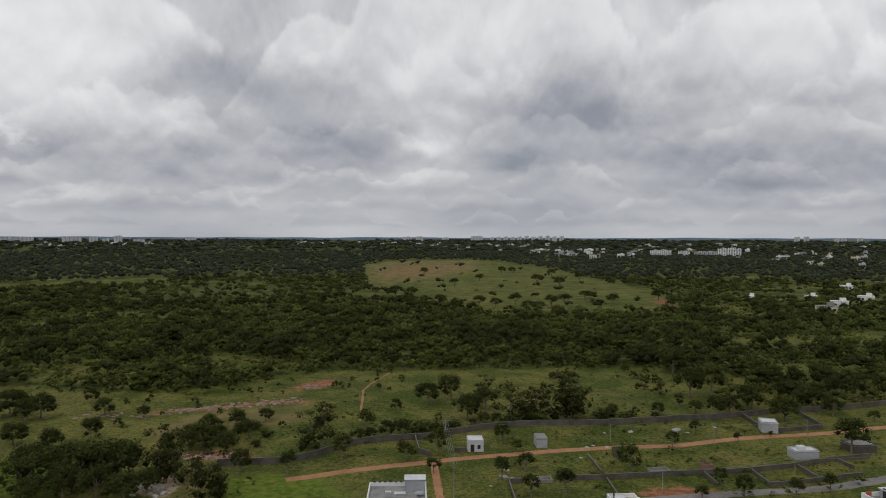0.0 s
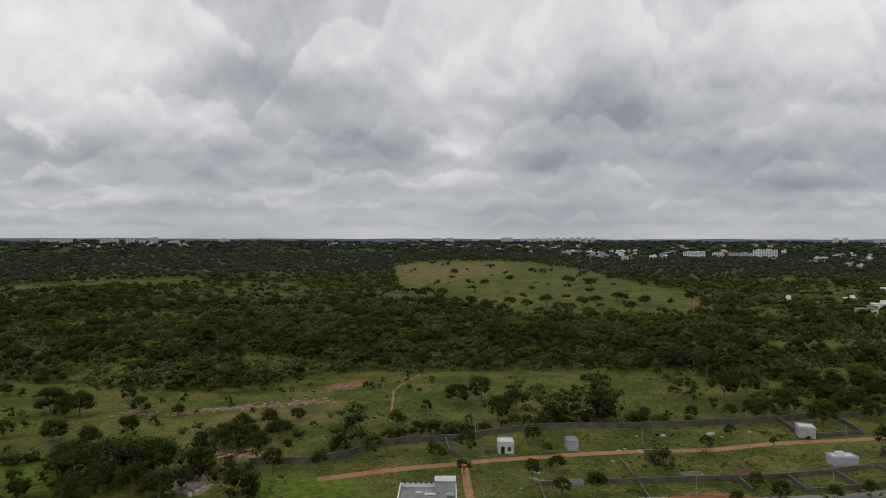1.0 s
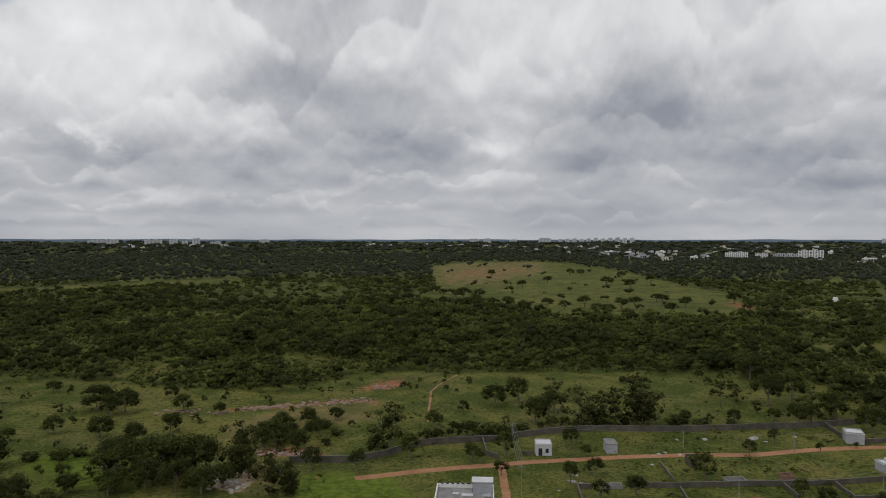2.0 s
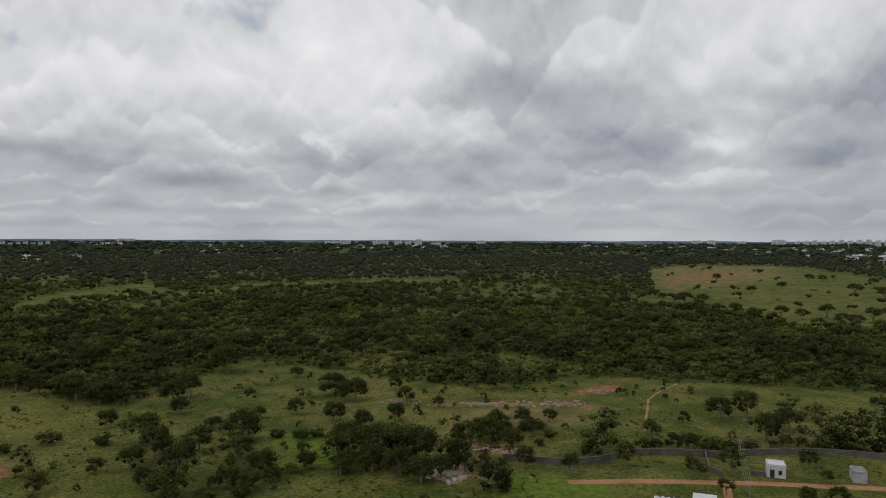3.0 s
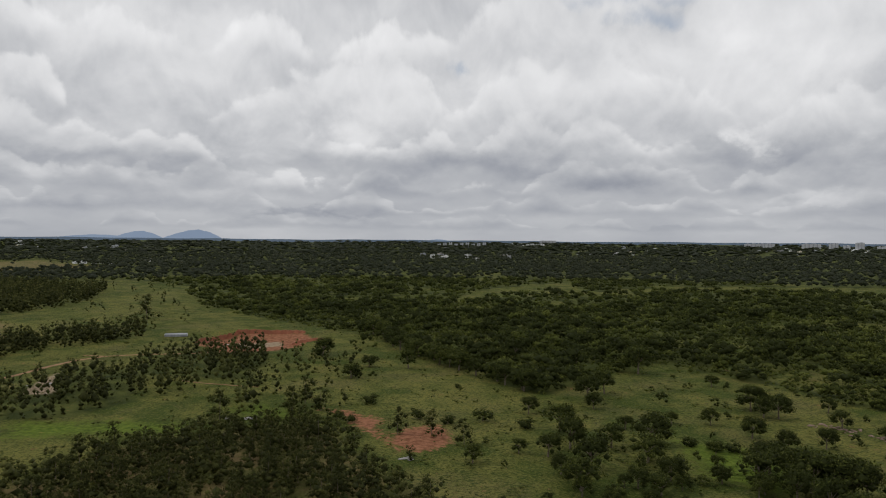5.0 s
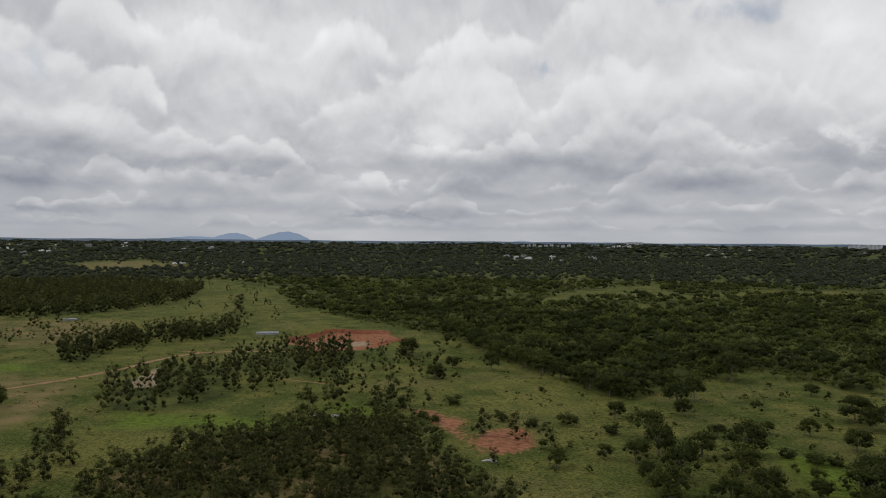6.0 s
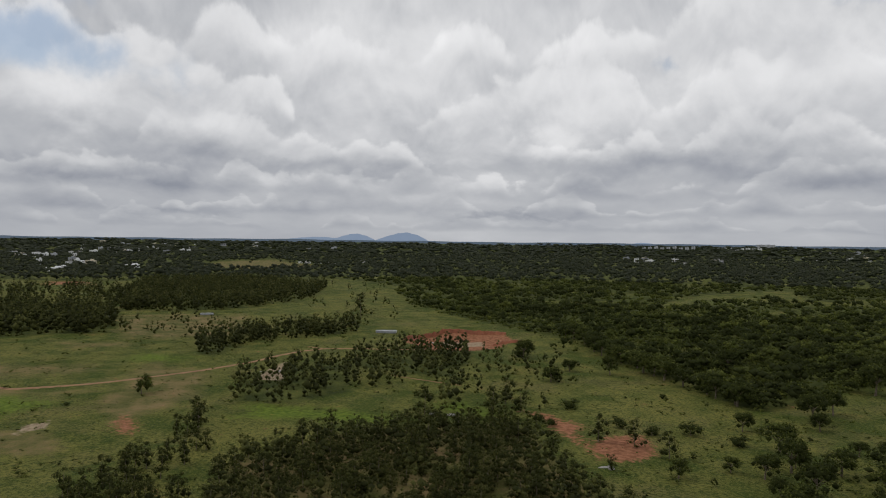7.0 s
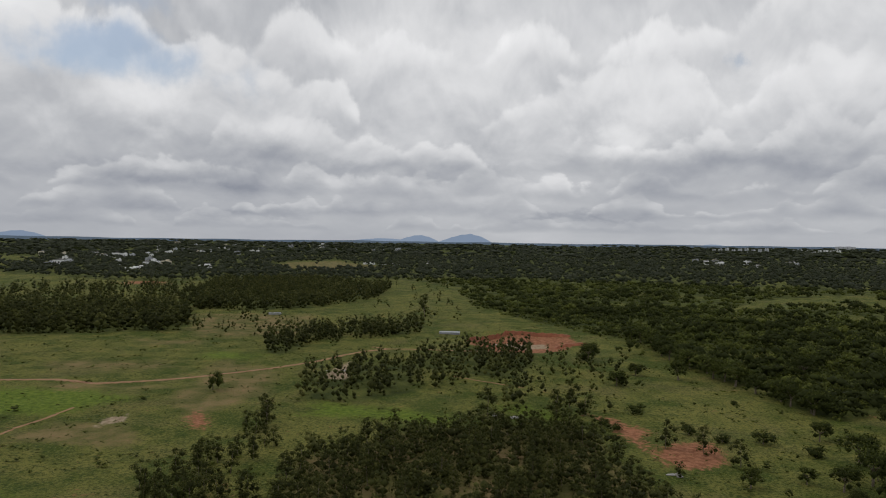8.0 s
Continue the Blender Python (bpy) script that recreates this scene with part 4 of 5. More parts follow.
ribbon("track_west", [(-312, -120), (-307.5, -95.8), (-303.9, -75.2), (-294.4, -60.2), (-296.9, -43.7), (-300.4, -29.6), (-307.3, -12.7), (-314.8, 5.5), (-328.9, 25.7), (-348.1, 40.7), (-359, 53.3), (-362.8, 65.6)], 4.4, TRACKDIRT, "brown earth track crossing the western meadow", ragged=2.2)
ribbon("ditch_track", [(-210, -76), (-216.8, -72.8), (-223.7, -69.5), (-230.8, -67.4), (-239.9, -62.4), (-252.6, -57.5)], 1.6, TRACKDIRT, "narrow eroded earth track through the meadow", ragged=1.2)
ribbon("footpath", [(-21.6, 292), (-27.3, 268.6), (-28.7, 258.4), (-26.8, 236.4), (-24.8, 214.4)], 1.2, TRACKDIRT, "pale trodden footpath through the scrub", ragged=0.6)
ribbon("footpath_pit", [(-286, 78), (-272, 86), (-262, 92), (-255, 98)], 1.2, TRACKDIRT, "pale trodden footpath towards the pit", ragged=0.6)
ribbon("lane_north", [(-372, 58), (-362, 66), (-352, 92), (-346, 116)], 2.6, TRACKDIRT, "brown earth track leading to the dug pit", ragged=1.5)


# ---- walls round the plots ----
def wall_run(name, path, height, label, mat=BLOCKWORK, panel=3.0, group=""):
    """A wall of panels between posts, following the ground."""
    top = new(name)
    tagged(top, label, "wall", group)
    for a, b in zip(path, path[1:]):
        mx, my, length, turn = between(a, b)
        n = max(1, round(length / panel))
        w = length / n
        slab, post = None, None
        for i in range(n + 1):
            f = i / n
            x, y = a[0] + (b[0] - a[0]) * f, a[1] + (b[1] - a[1]) * f
            if post is None:
                ob = part("post", box((0, 0, 0, 0.22, 0.22, height - 0.11)), mat, top)
                post = ob.data
            else:
                ob = part("post", post, mat, top)
            ob.matrix_basis = pose(x, y, float(land(x, y)) - 0.15, 0, 0, turn)
            if i < n:
                x, y = x + (b[0] - a[0]) / n / 2, y + (b[1] - a[1]) / n / 2
                if slab is None:
                    ob = part("panel", box((0, 0, 0, w - 0.22, 0.15, height - 0.1)), mat, top)
                    slab = ob.data
                    cap = part("coping", box((0, 0, height - 0.098, w - 0.02, 0.26, 0.1)), COPING, ob)
                else:
                    ob = part("panel", slab, mat, top)
                    cap = part("coping", cap.data, COPING, ob)
                ob.matrix_basis = pose(x, y, float(land(x, y)) - 0.15 + rng.uniform(-0.06, 0.06), 0, 0, turn)
    return top


wall_run("compound_wall", [(-54.4, 172.4), (-39.3, 175.2), (-31.9, 180.3), (-23.8, 189.7), (-12.8, 193.5), (-3.6, 196.3), (2.7, 201), (10.8, 205.2), (23.5, 209), (36.1, 210.1), (53.1, 211.8), (64.5, 213.3), (82.1, 217.4), (90.4, 220.9), (104.7, 225.4), (120.6, 228.5), (131.8, 232.4), (160, 240)],
         1.9, "long grey concrete compound wall along the scrub", panel=3.2)
SIDE = "low grey concrete wall round an empty plot"
for path, h in (([(-7.5, 195.2), (-6, 182.4), (-3, 179.5)], 1.5), ([(93, 221.7), (92.2, 207.2)], 1.5), ([(111.5, 225.5), (110.6, 207.9), (95.5, 203.9)], 1.5),
                ([(26.6, 162.4), (37.2, 163.3), (50.7, 165.3), (61.1, 167), (73.5, 169.5), (84.1, 172.1), (97.3, 176.2), (107.3, 179)], 1.4), ([(15.1, 146), (14.8, 159.8), (18, 160.1)], 1.3),
                ([(61.1, 166.6), (61.2, 158.6)], 1.2), ([(73.2, 169.0), (73.2, 159.4), (84.4, 162), (97.2, 165.2)], 1.2), ([(85.5, 171.8), (86.1, 163.2)], 1.2), ([(97.3, 175.6), (98, 169.7)], 1.2), ([(36.6, 179.8), (37.4, 167.5)], 0.9), ([(37.5, 162.4), (37.5, 150.5)], 1.0),
                ([(3.2, 184.0), (6.0, 184.2)], 1.3)):
    wall_run("plot_wall", path, h, SIDE, group="plot walls")


# ---- small buildings on the plots ----
def flat_hut(name, x, y, turn, w, d, h, holes, wall_mat, roof_mat, label, head=False, eave=0.1):
    """A small flat-roofed building; its front with openings looks along -y."""
    t = 0.2
    top = thing(name, x, y, turn, label, "building", "buildings on the plots")
    front = part("front_wall", pierced(w, h, t, holes), wall_mat, top)
    front.location = (0, -d / 2 + t / 2, 0)
    part("back_wall", box((0, d / 2 - t / 2, 0, w, t, h)), wall_mat, top)
    for s in (-1, 1):
        part("side_wall", box((s * (w / 2 - t / 2), 0, 0, t, d - 2 * t, h)), wall_mat, top)
    roof = part("roof", box((0, 0, h, w + 2 * eave, d + 2 * eave, 0.18), bevel=0.03), roof_mat, top, "pale flat roof slab")
    part("parapet", box((0, -d / 2, h + 0.18, w, 0.12, 0.25), (0, d / 2, h + 0.18, w, 0.12, 0.25), (-w / 2 + 0.06, 0, h + 0.18, 0.12, d - 0.13, 0.25), (w / 2 - 0.06, 0, h + 0.18, 0.12, d - 0.13, 0.25)), wall_mat, roof)
    for x0, x1, z0, z1 in holes:
        inset = part("door" if z0 < 0.2 else "window", box(((x0 + x1) / 2, -d / 2 + 0.16, z0, x1 - x0, 0.05, z1 - z0), bevel=0), DARKGLASS, top)
    if head:
        part("head_room", box((-w * 0.1, 0, h + 0.2, w * 0.3, d * 0.4, 0.9)), SHEET, top)
    return top


flat_hut("hut", 8.5, 186.2, 3, 4.0, 4.4, 2.9, [(-1.4, -0.4, 0.0, 2.1), (0.4, 1.2, 0.9, 2.0)], HAZEWALL, SHEET, "small white plastered hut with dark doorway and flat roof")
flat_hut("shed", 93.6, 205.2, -14, 4.4, 5.0, 2.9, [], GREYWALL, SHEET, "windowless grey shed with a pale flat roof")
flat_hut("shed", 90.8, 179.6, 5, 6.2, 3.6, 2.0, [], GREYWALL, SHEET, "long low grey shed with white flat roof", head=True)
flat_hut("shed", 108.6, 186.2, 8, 6.6, 5.0, 1.9, [], BLOCKWORK, CONCRETE, "low unfinished grey concrete building beside a tree", eave=0.05)
flat_hut("shed", 26.0, 189.4, 4, 2.8, 4.4, 2.4, [], GREYWALL, CONCRETE, "small bare concrete shed beside the red road", eave=0.05)


def shell(name, x, y, turn, w, d, h, mat, label):
    """Roofless walls of an unfinished room."""
    top = thing(name, x, y, turn, label, "building", "buildings on the plots")
    t = 0.2
    for s in (-1, 1):
        part("long_wall", box((0, s * (d - t) / 2, 0, w, t, h)), mat, top)
        part("short_wall", box((s * (w - t) / 2, 0, 0, t, d - 2 * t, h * 0.93)), mat, top)
    part("floor_slab", box((0, 0, 0, w - 2 * t, d - 2 * t, 0.2)), CONCRETE, top)
    return top


shell("unfinished_room", 44.6, 179.8, 8, 2.4, 4.5, 2.2, BLOCKWORK, "roofless grey block room beside a round tree")
shell("unfinished_room", 51.2, 168.6, 8, 4.8, 2.6, 0.9, CONCRETE, "low roofless concrete foundation on a plot")
shell("unfinished_room", 63.2, 170.4, 4, 2.6, 2.4, 1.9, BRICK, "small roofless room of brown brick")
shell("unfinished_room", 22.5, 161.8, 5, 4.6, 2.4, 0.9, CONCRETE, "low roofless concrete foundation on a plot")


def terrace_house(x, y, turn, w, d, h, wall_mat, head_at, head, label, extra=()):
    """A house seen from above: walls, terrace, parapet, stair head room and roof clutter."""
    top = thing("house", x, y, turn, label, "house")
    body = part("wall", box((0, 0, 0, w, d, h), bevel=0.03), wall_mat, top)
    roof = part("roof", box((0, 0, h + 0.004, w - 0.5, d - 0.5, 0.08), bevel=0.01), DARKROOF, top, "stained grey terrace floor")
    for s in (-1, 1):
        part("parapet", box((0, s * (d / 2 - 0.11), h + 0.004, w, 0.22, 0.85)), wall_mat, top)
        part("parapet", box((s * (w / 2 - 0.11), 0, h + 0.004, 0.22, d - 0.45, 0.85)), wall_mat, top)
    hx, hy = head_at
    room = part("head_room", box((hx, hy, h + 0.085, head[0], head[1], head[2])), GREYWALL, top)
    part("head_roof", box((hx, hy, h + 0.09 + head[2], head[0] + 0.4, head[1] + 0.4, 0.16)), SHEET, room)
    part("door", box((hx - head[0] / 2 - 0.02, hy, h + 0.1, 0.06, 0.9, 2.0)), DARKGLASS, room)
    for i in range(int(w / 3)):
        wx = -w / 2 + 1.6 + i * 3
        win = part("window", box((wx, d / 2 + 0.01, h * 0.55, 1.3, 0.06, 1.2)), DARKGLASS, top)
        part("sill", box((wx, d / 2 + 0.05, h * 0.55 - 0.1, 1.5, 0.2, 0.08)), CONCRETE, win)
    for name, mat, data in extra:
        part(name, data, mat, top)
    return top


def water_tank(r, h, x, y, z):
    bm = bmesh.new()
    bmesh.ops.create_cone(bm, cap_ends=True, segments=16, radius1=r, radius2=r * 0.96, depth=h, matrix=Matrix.Translation((x, y, z + h / 2)))
    bmesh.ops.create_cone(bm, cap_ends=True, segments=16, radius1=r * 0.9, radius2=r * 0.3, depth=h * 0.2, matrix=Matrix.Translation((x, y, z + h * 1.1)))
    return bm


terrace_house(-8.6, 134.8, 2, 11.2, 13.4, 6.2, PLASTER, (3.4, 4.4), (3.8, 2.6, 2.3), "white two-storey house with stained terrace and head room",
              [("coping_blocks", DARKGLASS, box(*[(-4.6 + i * 1.05, 6.45, 7.06, 0.5, 0.3, 0.22) for i in range(7)])), ("loose_sheets", SHEET, box((0.5, 2.4, 6.3, 2.2, 1.2, 0.12), (-1.8, 3.2, 6.3, 1.2, 0.9, 0.1), (4.4, 1.0, 6.6, 1.2, 1.0, 0.4))),
               ("solar_panel", GREYWALL, box((4.2, 0.2, 7.1, 1.6, 1.2, 0.1)))])
terrace_house(35.8, 138.6, 3, 5.6, 7.6, 3.6, PLASTER, (-1.2, 0.6), (2.2, 2.6, 0.8), "small white house with cream flat roof by the lane", [("cream_roof", CREAM, box((2.6, 0.5, 3.7, 2.2, 6.0, 0.1)))])
terrace_house(88.0, 133.6, 10, 13, 10, 5.6, PLASTER, (-1.0, 3.0), (4.2, 2.6, 1.6), "white house with red trim by the tarred lane",
              [("red_trim", REDPAINT, box((-5.2, 4.6, 5.9, 0.9, 0.5, 0.8), (1.5, 4.7, 6.3, 0.8, 0.5, 0.5))), ("water_tank", SHEET, water_tank(0.8, 1.4, 3.5, 3, 5.7))])


# ---- poles and cables ----
def pole(x, y, h, turn):
    top = thing("utility_pole", x, y, turn, "slim grey concrete pole with a steel cross arm", "pole", "utility poles")
    bm = bmesh.new()
    bmesh.ops.create_cone(bm, cap_ends=True, segments=8, radius1=0.10, radius2=0.07, depth=h, matrix=Matrix.Translation((0, 0, h / 2)))
    part("post", bm, CONCRETE, top)
    arm = part("cross_arm", box((0, 0, h - 0.5, 1.3, 0.07, 0.07)), STEEL, top)
    for s in (-0.6, 0.0, 0.6):
        part("insulator", box((s, 0, h - 0.43, 0.06, 0.06, 0.14)), STEEL, arm)
    return top


POLES = [(0.7, 186, 8.0), (2.4, 150.0, 8.0), (78.4, 158.6, 6.8), (47.7, 154.4, 5.5), (73.4, 193.0, 5.5), (45, 191.5, 5.5), (100.9, 197.5, 5.5), (110.6, 164.5, 6.8)]
for x, y, h in POLES:
    pole(x, y, h, rng.uniform(-8, 8))


def cable(a, b, sag, label):
    path = []
    for i in range(13):
        f = i / 12
        path.append([a[k] + (b[k] - a[k]) * f - (sag * 4 * f * (1 - f) if k == 2 else 0) for k in range(3)])
    v, t = tube(path, [0.022] * 13, 5)
    return tagged(new("overhead_cable", mesh_of("overhead_cable", v, t, CABLE)), label, "cable", "overhead cables")


for s in (-0.6, -0.2, 0.2, 0.6):
    cable((0.7 + s, 186, 7.55), (2.4 + s, 150, 7.55), 0.7, "thin overhead cable strung between two poles")
for a, b in (((45, 191.5, 5.0), (73.4, 193, 5.0)), ((73.4, 193, 5.0), (100.9, 197.5, 5.0)), ((47.7, 154.4, 5.0), (78.4, 158.6, 6.3)), ((0.7, 186, 7.5), (45, 191.5, 5.0)), ((78.4, 158.6, 6.3), (110.6, 164.5, 6.3))):
    cable(a, b, 0.8, "thin overhead cable strung between two poles")


# ---- rocks ----
def rock_mesh():
    bm = bmesh.new()
    bmesh.ops.create_icosphere(bm, subdivisions=2, radius=0.5)
    s = rng.uniform(0, 50)
    for v in bm.verts:
        n = noise.noise(v.co * 2.3 + Vector((s, 0, 0)))
        v.co = Vector((v.co.x, v.co.y, v.co.z * 0.6)) * (1 + 0.5 * n)
    me = bpy.data.meshes.new("rock")
    bm.to_mesh(me)
    bm.free()
    return me


def outcrop(path, spread, count, lo, hi, mat, label):
    top = new("rock_outcrop")
    tagged(top, label, "rocks")
    shapes = [rock_mesh() for _ in range(4)]
    for me in shapes:
        me.materials.append(mat)
    for i in range(count):
        f = rng.uniform(0, len(path) - 1.001)
        k = int(f)
        x, y = [path[k][j] + (path[k + 1][j] - path[k][j]) * (f - k) + rng.normal() * spread for j in (0, 1)]
        ob = part("rock", shapes[i % 4], mat, top)
        s = rng.uniform(lo, hi)
        ob.matrix_basis = Matrix.LocRotScale((x, y, float(land(x, y)) + s * 0.08), Euler((0, 0, rng.uniform(0, 6.28))), (s * rng.uniform(1.0, 2.2), s, s * rng.uniform(0.6, 1.0)))
    return top


outcrop([(-111, 218), (-103, 222), (-89, 219)], 1.8, 40, 0.4, 1.3, ROCK, "low line of pinkish rocks in the grass")
outcrop([(-86, 225), (-79, 230), (-71, 233.5), (-59, 237), (-48, 238.6)], 2.6, 120, 0.4, 1.5, ROCK, "broken band of pinkish weathered rocks")
outcrop([(-71, 185), (-66, 187), (-58, 183), (-53, 184)], 2.6, 60, 0.5, 1.7, ROCK, "reddish boulders on the gully's edge")
outcrop([(-66, 160), (-62, 156), (-60, 152)], 1.6, 26, 0.4, 1.2, PALEROCK, "pale rubble on bare earth")
outcrop([(-46, 262), (-50, 268)], 2.0, 14, 0.6, 1.6, ROCK, "a few pinkish rocks on bare soil")
outcrop([(-384, 132), (-376, 140)], 2.5, 16, 0.8, 2.0, PALEROCK, "pale rubble heap lying in the dug pit")
outcrop([(-300, 32), (-312, 38)], 3.0, 12, 0.6, 1.6, PALEROCK, "pale stones on a bare sandy patch")
outcrop([(-218, 74), (-213, 78)], 1.2, 6, 0.8, 1.8, PALEROCK, "pale stones near the young trees")
outcrop([(-153, 95), (-150, 97)], 1.0, 5, 0.7, 1.5, PALEROCK, "pale stones in short grass")
outcrop([(8, 155), (9, 158), (30, 178), (46, 192)], 2.0, 9, 0.5, 1.3, PALEROCK, "scattered pale stones on the plots")
outcrop([(43, 199), (60, 204), (78, 206), (122, 212)], 1.5, 9, 0.9, 2.2, PALEROCK, "heaps of pale gravel on the plots")


# ---- cut banks of the dug pit ----
def bank_of(path, height, label):
    """A raw cut face of red earth with a ragged top."""
    bm, rows = bmesh.new(), []
    pts = []
    for a, b in zip(path, path[1:]):
        n = max(1, int(math.dist(a, b) / 1.2))
        pts += [(a[0] + (b[0] - a[0]) * i / n, a[1] + (b[1] - a[1]) * i / n) for i in range(n)]
    for i, (x, y) in enumerate(pts):
        f = i / (len(pts) - 1)
        h = height * (0.35 + 0.65 * math.sin(math.pi * f) ** 0.5) * rng.uniform(0.75, 1.1)
        z = float(land(x, y)) - 0.6
        k = 1 + (0.8 + rng.uniform(0, 0.7)) / 400
        rows.append([bm.verts.new(v) for v in ((x, y, z), (x * k, y * k, z + 0.5 + h * 0.55), (x * (k + 0.002), y * (k + 0.002), z + 0.6 + h), (x * (k + 0.012), y * (k + 0.012), z + 0.4 + h * 0.9), (x * (k + 0.03), y * (k + 0.03), z - 0.3))])
    for a, b in zip(rows, rows[1:]):
        for j in range(4):
            bm.faces.new((a[j], b[j], b[j + 1], a[j + 1]))
    bmesh.ops.recalc_face_normals(bm, faces=bm.faces)
    me = bpy.data.meshes.new("earth_bank")
    bm.to_mesh(me)
    bm.free()
    me.materials.append(REDEARTH)
    return tagged(new("earth_bank", me), label, "earth bank", "banks of the pit")


bank_of([(-381, 112), (-396, 124), (-413, 147), (-406, 166), (-391, 180)], 3.0, "raw red earth face cut along the pit")
bank_of([(-366, 158), (-368, 166), (-364, 172), (-358, 176)], 1.6, "low dark red spoil bank beside the pit")
bank_of([(-398, 130), (-392, 128), (-386, 122), (-374, 113)], 1.2, "low red spoil bank on the pit's edge")


# ---- far hills and towns ----
def hill(name, left, half, height, dist, skew, label):
    """A long hill on the horizon, distance haze put into its glowing blue."""
    bm = bmesh.new()
    rows = []
    for i in range(41):
        f = -1 + i / 20
        a = math.radians(left + f * half)
        shape = max(0.0, 1 - abs(f + skew * (1 - f * f)) ** 1.6) ** 0.9 * (0.97 + 0.03 * math.sin(i * 0.9))
        rows.append([bm.verts.new((-math.sin(a) * r, math.cos(a) * r, z)) for r, z in ((dist - 60, 30), (dist, 52 + height * shape), (dist + 60, 30))])
    for p, q in zip(rows, rows[1:]):
        for j in range(2):
            bm.faces.new((p[j], q[j], q[j + 1], p[j + 1]))
    me = bpy.data.meshes.new(name)
    bm.to_mesh(me)
    bm.free()
    me.materials.append(HAZE_HILL)
    return tagged(new(name, me), label, "hill", kind="structure")


def hazed_ridge():
    """The last low ridge all along the horizon, its blue haze put into a glowing colour."""
    a = np.radians(np.arange(-40, 115, 0.25))
    top = 56.5 + 2.2 * np.sin(a * 23) * np.sin(a * 9 + 1) + 1.2 * np.sin(a * 71)
    x, y = -np.sin(a) * 4800, np.cos(a) * 4800
    n = len(a)
    verts = np.concatenate([np.stack([x, y, np.full(n, 20.0)], -1), np.stack([x, y, top], -1), np.stack([x * 1.012, y * 1.012, top - 6], -1)])
    i = np.arange(n - 1)
    tris = np.concatenate([np.stack([i, i + 1, i + n + 1], -1), np.stack([i, i + n + 1, i + n], -1), np.stack([i + n, i + n + 1, i + 2 * n + 1], -1), np.stack([i + n, i + 2 * n + 1, i + 2 * n], -1)])
    return tagged(new("backdrop_ridge", mesh_of("backdrop_ridge", verts, tris, HAZE_RIDGE)), "thin hazy dark blue wooded ridge on the horizon", "ridge", kind="structure")


hazed_ridge()
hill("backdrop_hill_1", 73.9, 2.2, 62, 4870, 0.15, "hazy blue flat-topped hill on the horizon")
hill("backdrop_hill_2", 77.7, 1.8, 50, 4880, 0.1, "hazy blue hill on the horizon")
hill("backdrop_hill_3", 80.4, 3.0, 24, 4890, 0.0, "faint low haze-blue ridge on the horizon")
hill("backdrop_hill_4", 106.5, 2.0, 40, 4890, 0.1, "faint low haze-blue ridge on the horizon")
hill("backdrop_hill_5", 55.0, 1.0, 12, 4890, 0.0, "faint low haze-blue ridge on the horizon")


def at(left, dist):
    return -math.sin(radians(left)) * dist, math.cos(radians(left)) * dist


def town_house(x, y, turn, w, d, h, mat):
    top = thing("town_house", x, y, turn, "small flat-roofed pale house among trees", "house", "town houses", sink=0.5)
    part("wall", box((0, 0, 0, w, d, h), bevel=0), mat, top)
    part("roof", box((0, 0, h, w + 0.5, d + 0.5, 0.3), (w * 0.2, d * 0.1, h + 0.3, w * 0.35, d * 0.4, 2.2), bevel=0), CONCRETE if rng.uniform() < 0.4 else mat, top)
    n = 2 if w < 14 else 3
    for i in range(n):
        part("window", box(((i + 0.5) / n * w - w / 2, -d / 2 - 0.03, h * 0.45, w * 0.14, 0.1, h * 0.3), bevel=0), DARKGLASS, top)
    return top


# bearing from, to; distance from, to; how many; height from, to
TOWNS_EAST = [(19, 31, 3000, 3800, 34, 5, 11), (-1, 12, 3300, 3900, 26, 5, 11), (-11, -1, 2300, 3500, 34, 5, 11), (-15, -7, 1750, 2500, 34, 6, 12), (-31, -15, 2400, 3600, 44, 5, 12), (-31, -22, 1500, 2300, 18, 5, 10)]
TOWNS_WEST = [(38, 48, 2600, 3600, 22, 5, 11), (49, 57, 1850, 2300, 12, 5, 10), (96, 106, 1500, 2400, 26, 5, 10), (90, 99, 2300, 3000, 30, 5, 10), (84, 96, 3000, 4000, 22, 6, 12), (78, 84, 2500, 3400, 9, 5, 9)]
for a0, a1, r0, r1, n, h0, h1 in TOWNS_EAST + TOWNS_WEST:
    for i in range(n):
        x, y = at(rng.uniform(a0, a1), rng.uniform(r0, r1))
        near = math.degrees(math.atan2(y, x)) - 90
        k = rng.uniform(0.55, 1.0) * (1 + math.hypot(x, y) / 5000)
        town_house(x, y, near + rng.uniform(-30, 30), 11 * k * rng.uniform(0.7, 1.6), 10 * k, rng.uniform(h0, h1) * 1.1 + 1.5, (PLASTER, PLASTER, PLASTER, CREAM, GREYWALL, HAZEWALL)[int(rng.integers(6))])


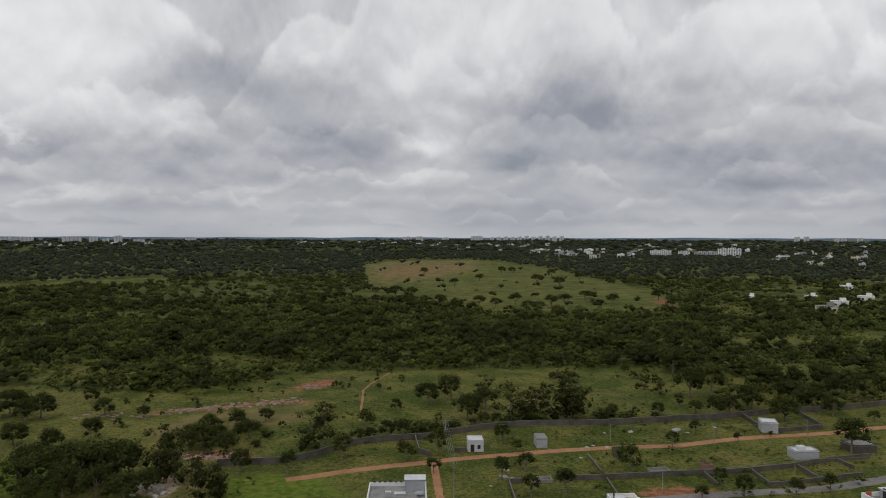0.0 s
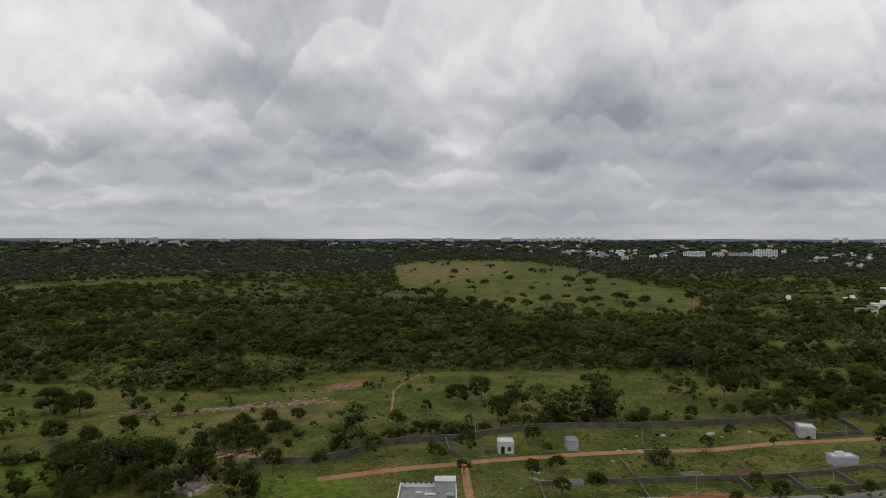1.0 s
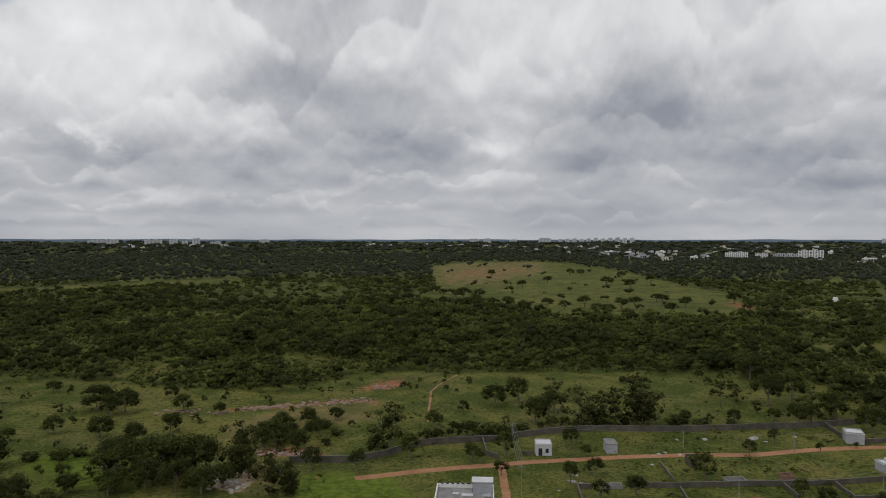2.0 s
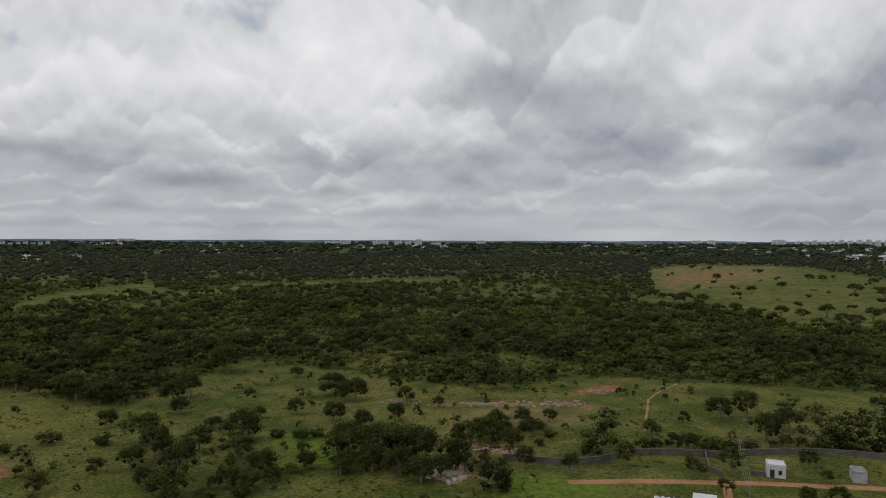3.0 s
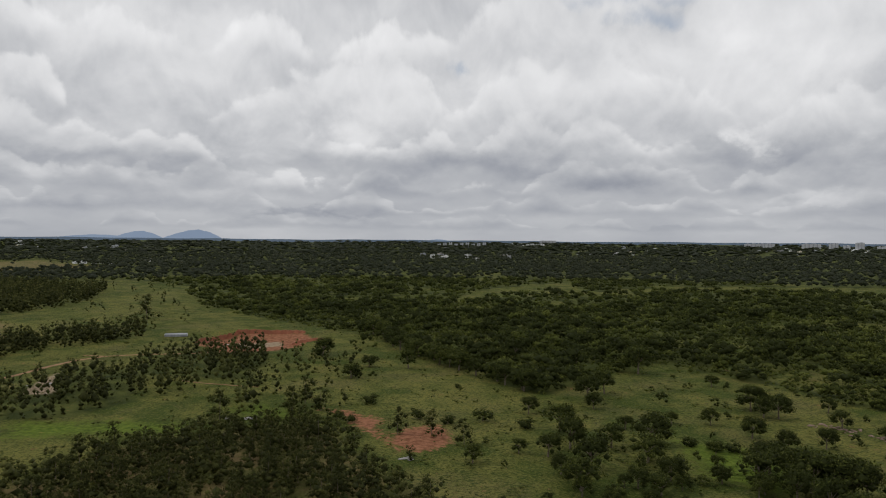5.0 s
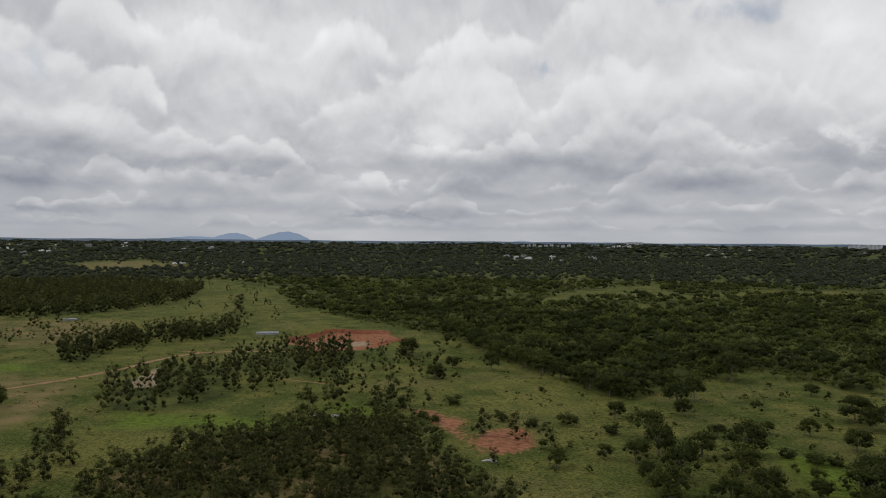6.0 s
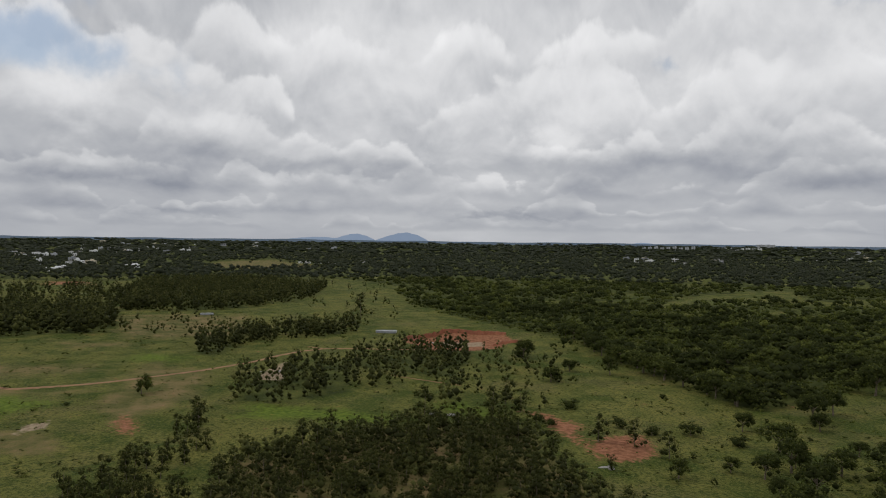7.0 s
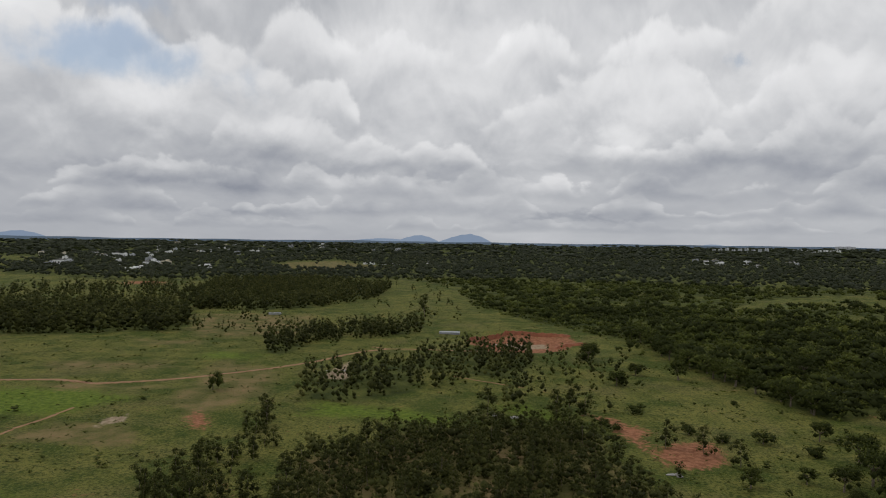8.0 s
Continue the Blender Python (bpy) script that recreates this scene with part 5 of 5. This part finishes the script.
def tower(left, dist, w, h, columns, mat, label, windows=0):
    """An apartment block: walls with recessed strips of balconies, roof and lift room."""
    x, y = at(left, dist)
    w, h = (w * 0.8, h * 0.7) if dist > 3000 else (w, h)
    top = thing("apartment_block", x, y, left, label, "apartment block", "apartment blocks", sink=1.0)
    d = w * 0.6
    step = w / columns
    for i in range(columns):
        cx = -w / 2 + step * (i + 0.5)
        part("bay", box((cx, 0, 0, step * 0.72, d, h * (1 if i % 3 else 0.96)), bevel=0), mat, top)
        if i:
            strip = part("balcony_strip", box((cx - step / 2, 0.5, 0, step * 0.28, d - 1.6, h * 0.95), bevel=0), GREYWALL, top)
    part("roof_room", box((w * 0.15, 0, h, w * 0.2, d * 0.5, h * 0.07), (-w * 0.25, 0, h, w * 0.12, d * 0.4, h * 0.05), bevel=0), mat, top)
    if windows:
        me = None
        for i in range(columns):
            cx = -w / 2 + step * (i + 0.5)
            for k in range(windows):
                z = h * (k + 0.35) / windows
                if me is None:
                    ob = part("window", box((0, 0, 0, step * 0.34, 0.3, h / windows * 0.5), bevel=0), DARKGLASS, top)
                    me = ob.data
                else:
                    ob = part("window", me, DARKGLASS, top)
                ob.location = (cx, -d / 2 - 0.05, z)
    return top


PALE_BLOCK = "pale apartment block far off among trees"
for left, dist, w, h, cols in ((31.3, 3900, 90, 40, 4), (30.3, 3900, 100, 42, 5), (27.4, 3900, 110, 42, 5), (26.0, 3800, 55, 50, 3), (24.4, 3700, 50, 60, 3), (23.0, 3700, 70, 36, 3), (25.2, 3900, 45, 34, 2), (19.4, 4000, 75, 44, 4),
                               (2.9, 4300, 80, 44, 4), (1.9, 4300, 60, 46, 3), (-0.2, 4400, 60, 36, 3), (-2.7, 4200, 95, 56, 4), (-26.3, 4300, 40, 50, 2), (-26.9, 4300, 40, 52, 2), (-29.0, 4300, 80, 36, 4), (-30.2, 4400, 40, 40, 2)):
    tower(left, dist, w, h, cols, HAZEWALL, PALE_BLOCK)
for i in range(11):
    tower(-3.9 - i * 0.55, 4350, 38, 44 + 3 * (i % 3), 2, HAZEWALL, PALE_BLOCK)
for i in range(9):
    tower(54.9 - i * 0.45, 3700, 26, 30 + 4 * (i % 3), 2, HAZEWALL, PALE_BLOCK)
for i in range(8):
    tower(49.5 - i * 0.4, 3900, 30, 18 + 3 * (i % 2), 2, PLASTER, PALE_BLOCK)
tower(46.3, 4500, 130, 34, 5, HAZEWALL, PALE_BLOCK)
WHITE_BLOCK = "white apartment block with rows of dark windows"
tower(-16.9, 2050, 58, 21, 6, PLASTER, WHITE_BLOCK, 6)
tower(-18.6, 2150, 34, 17, 4, PLASTER, WHITE_BLOCK, 5)
tower(-20.2, 2100, 66, 17, 6, HAZEWALL, WHITE_BLOCK, 5)
tower(-21.8, 2080, 62, 26, 5, PLASTER, WHITE_BLOCK, 7)
for left, dist, w, h in ((-28.2, 600, 14, 6), (-29.0, 640, 12, 7), (-27.2, 720, 10, 5), (-30.6, 720, 12, 6), (-23.2, 700, 10, 4), (-29.4, 880, 12, 6), (99.0, 1300, 24, 6), (98.6, 1350, 18, 6), (94.0, 1400, 24, 7), (77.0, 1780, 26, 5), (79.0, 1650, 30, 4), (80.2, 1700, 34, 4), (81.5, 1680, 26, 4)):
    x, y = at(left, dist)
    town_house(x, y, left + 8, w, w * 0.7, h, CREAM if w == 14 else PLASTER)

# sheds and pale sheeting by the fields
for x, y, w, turn in ((-418, 112, 12, 70), (-545, 12, 9, 80)):
    flat_hut("shed", x, y, turn, w, 4, 1.1, [], GREYWALL, SHEET, "low shed with a pale sheet roof at the field's edge", eave=0.3)
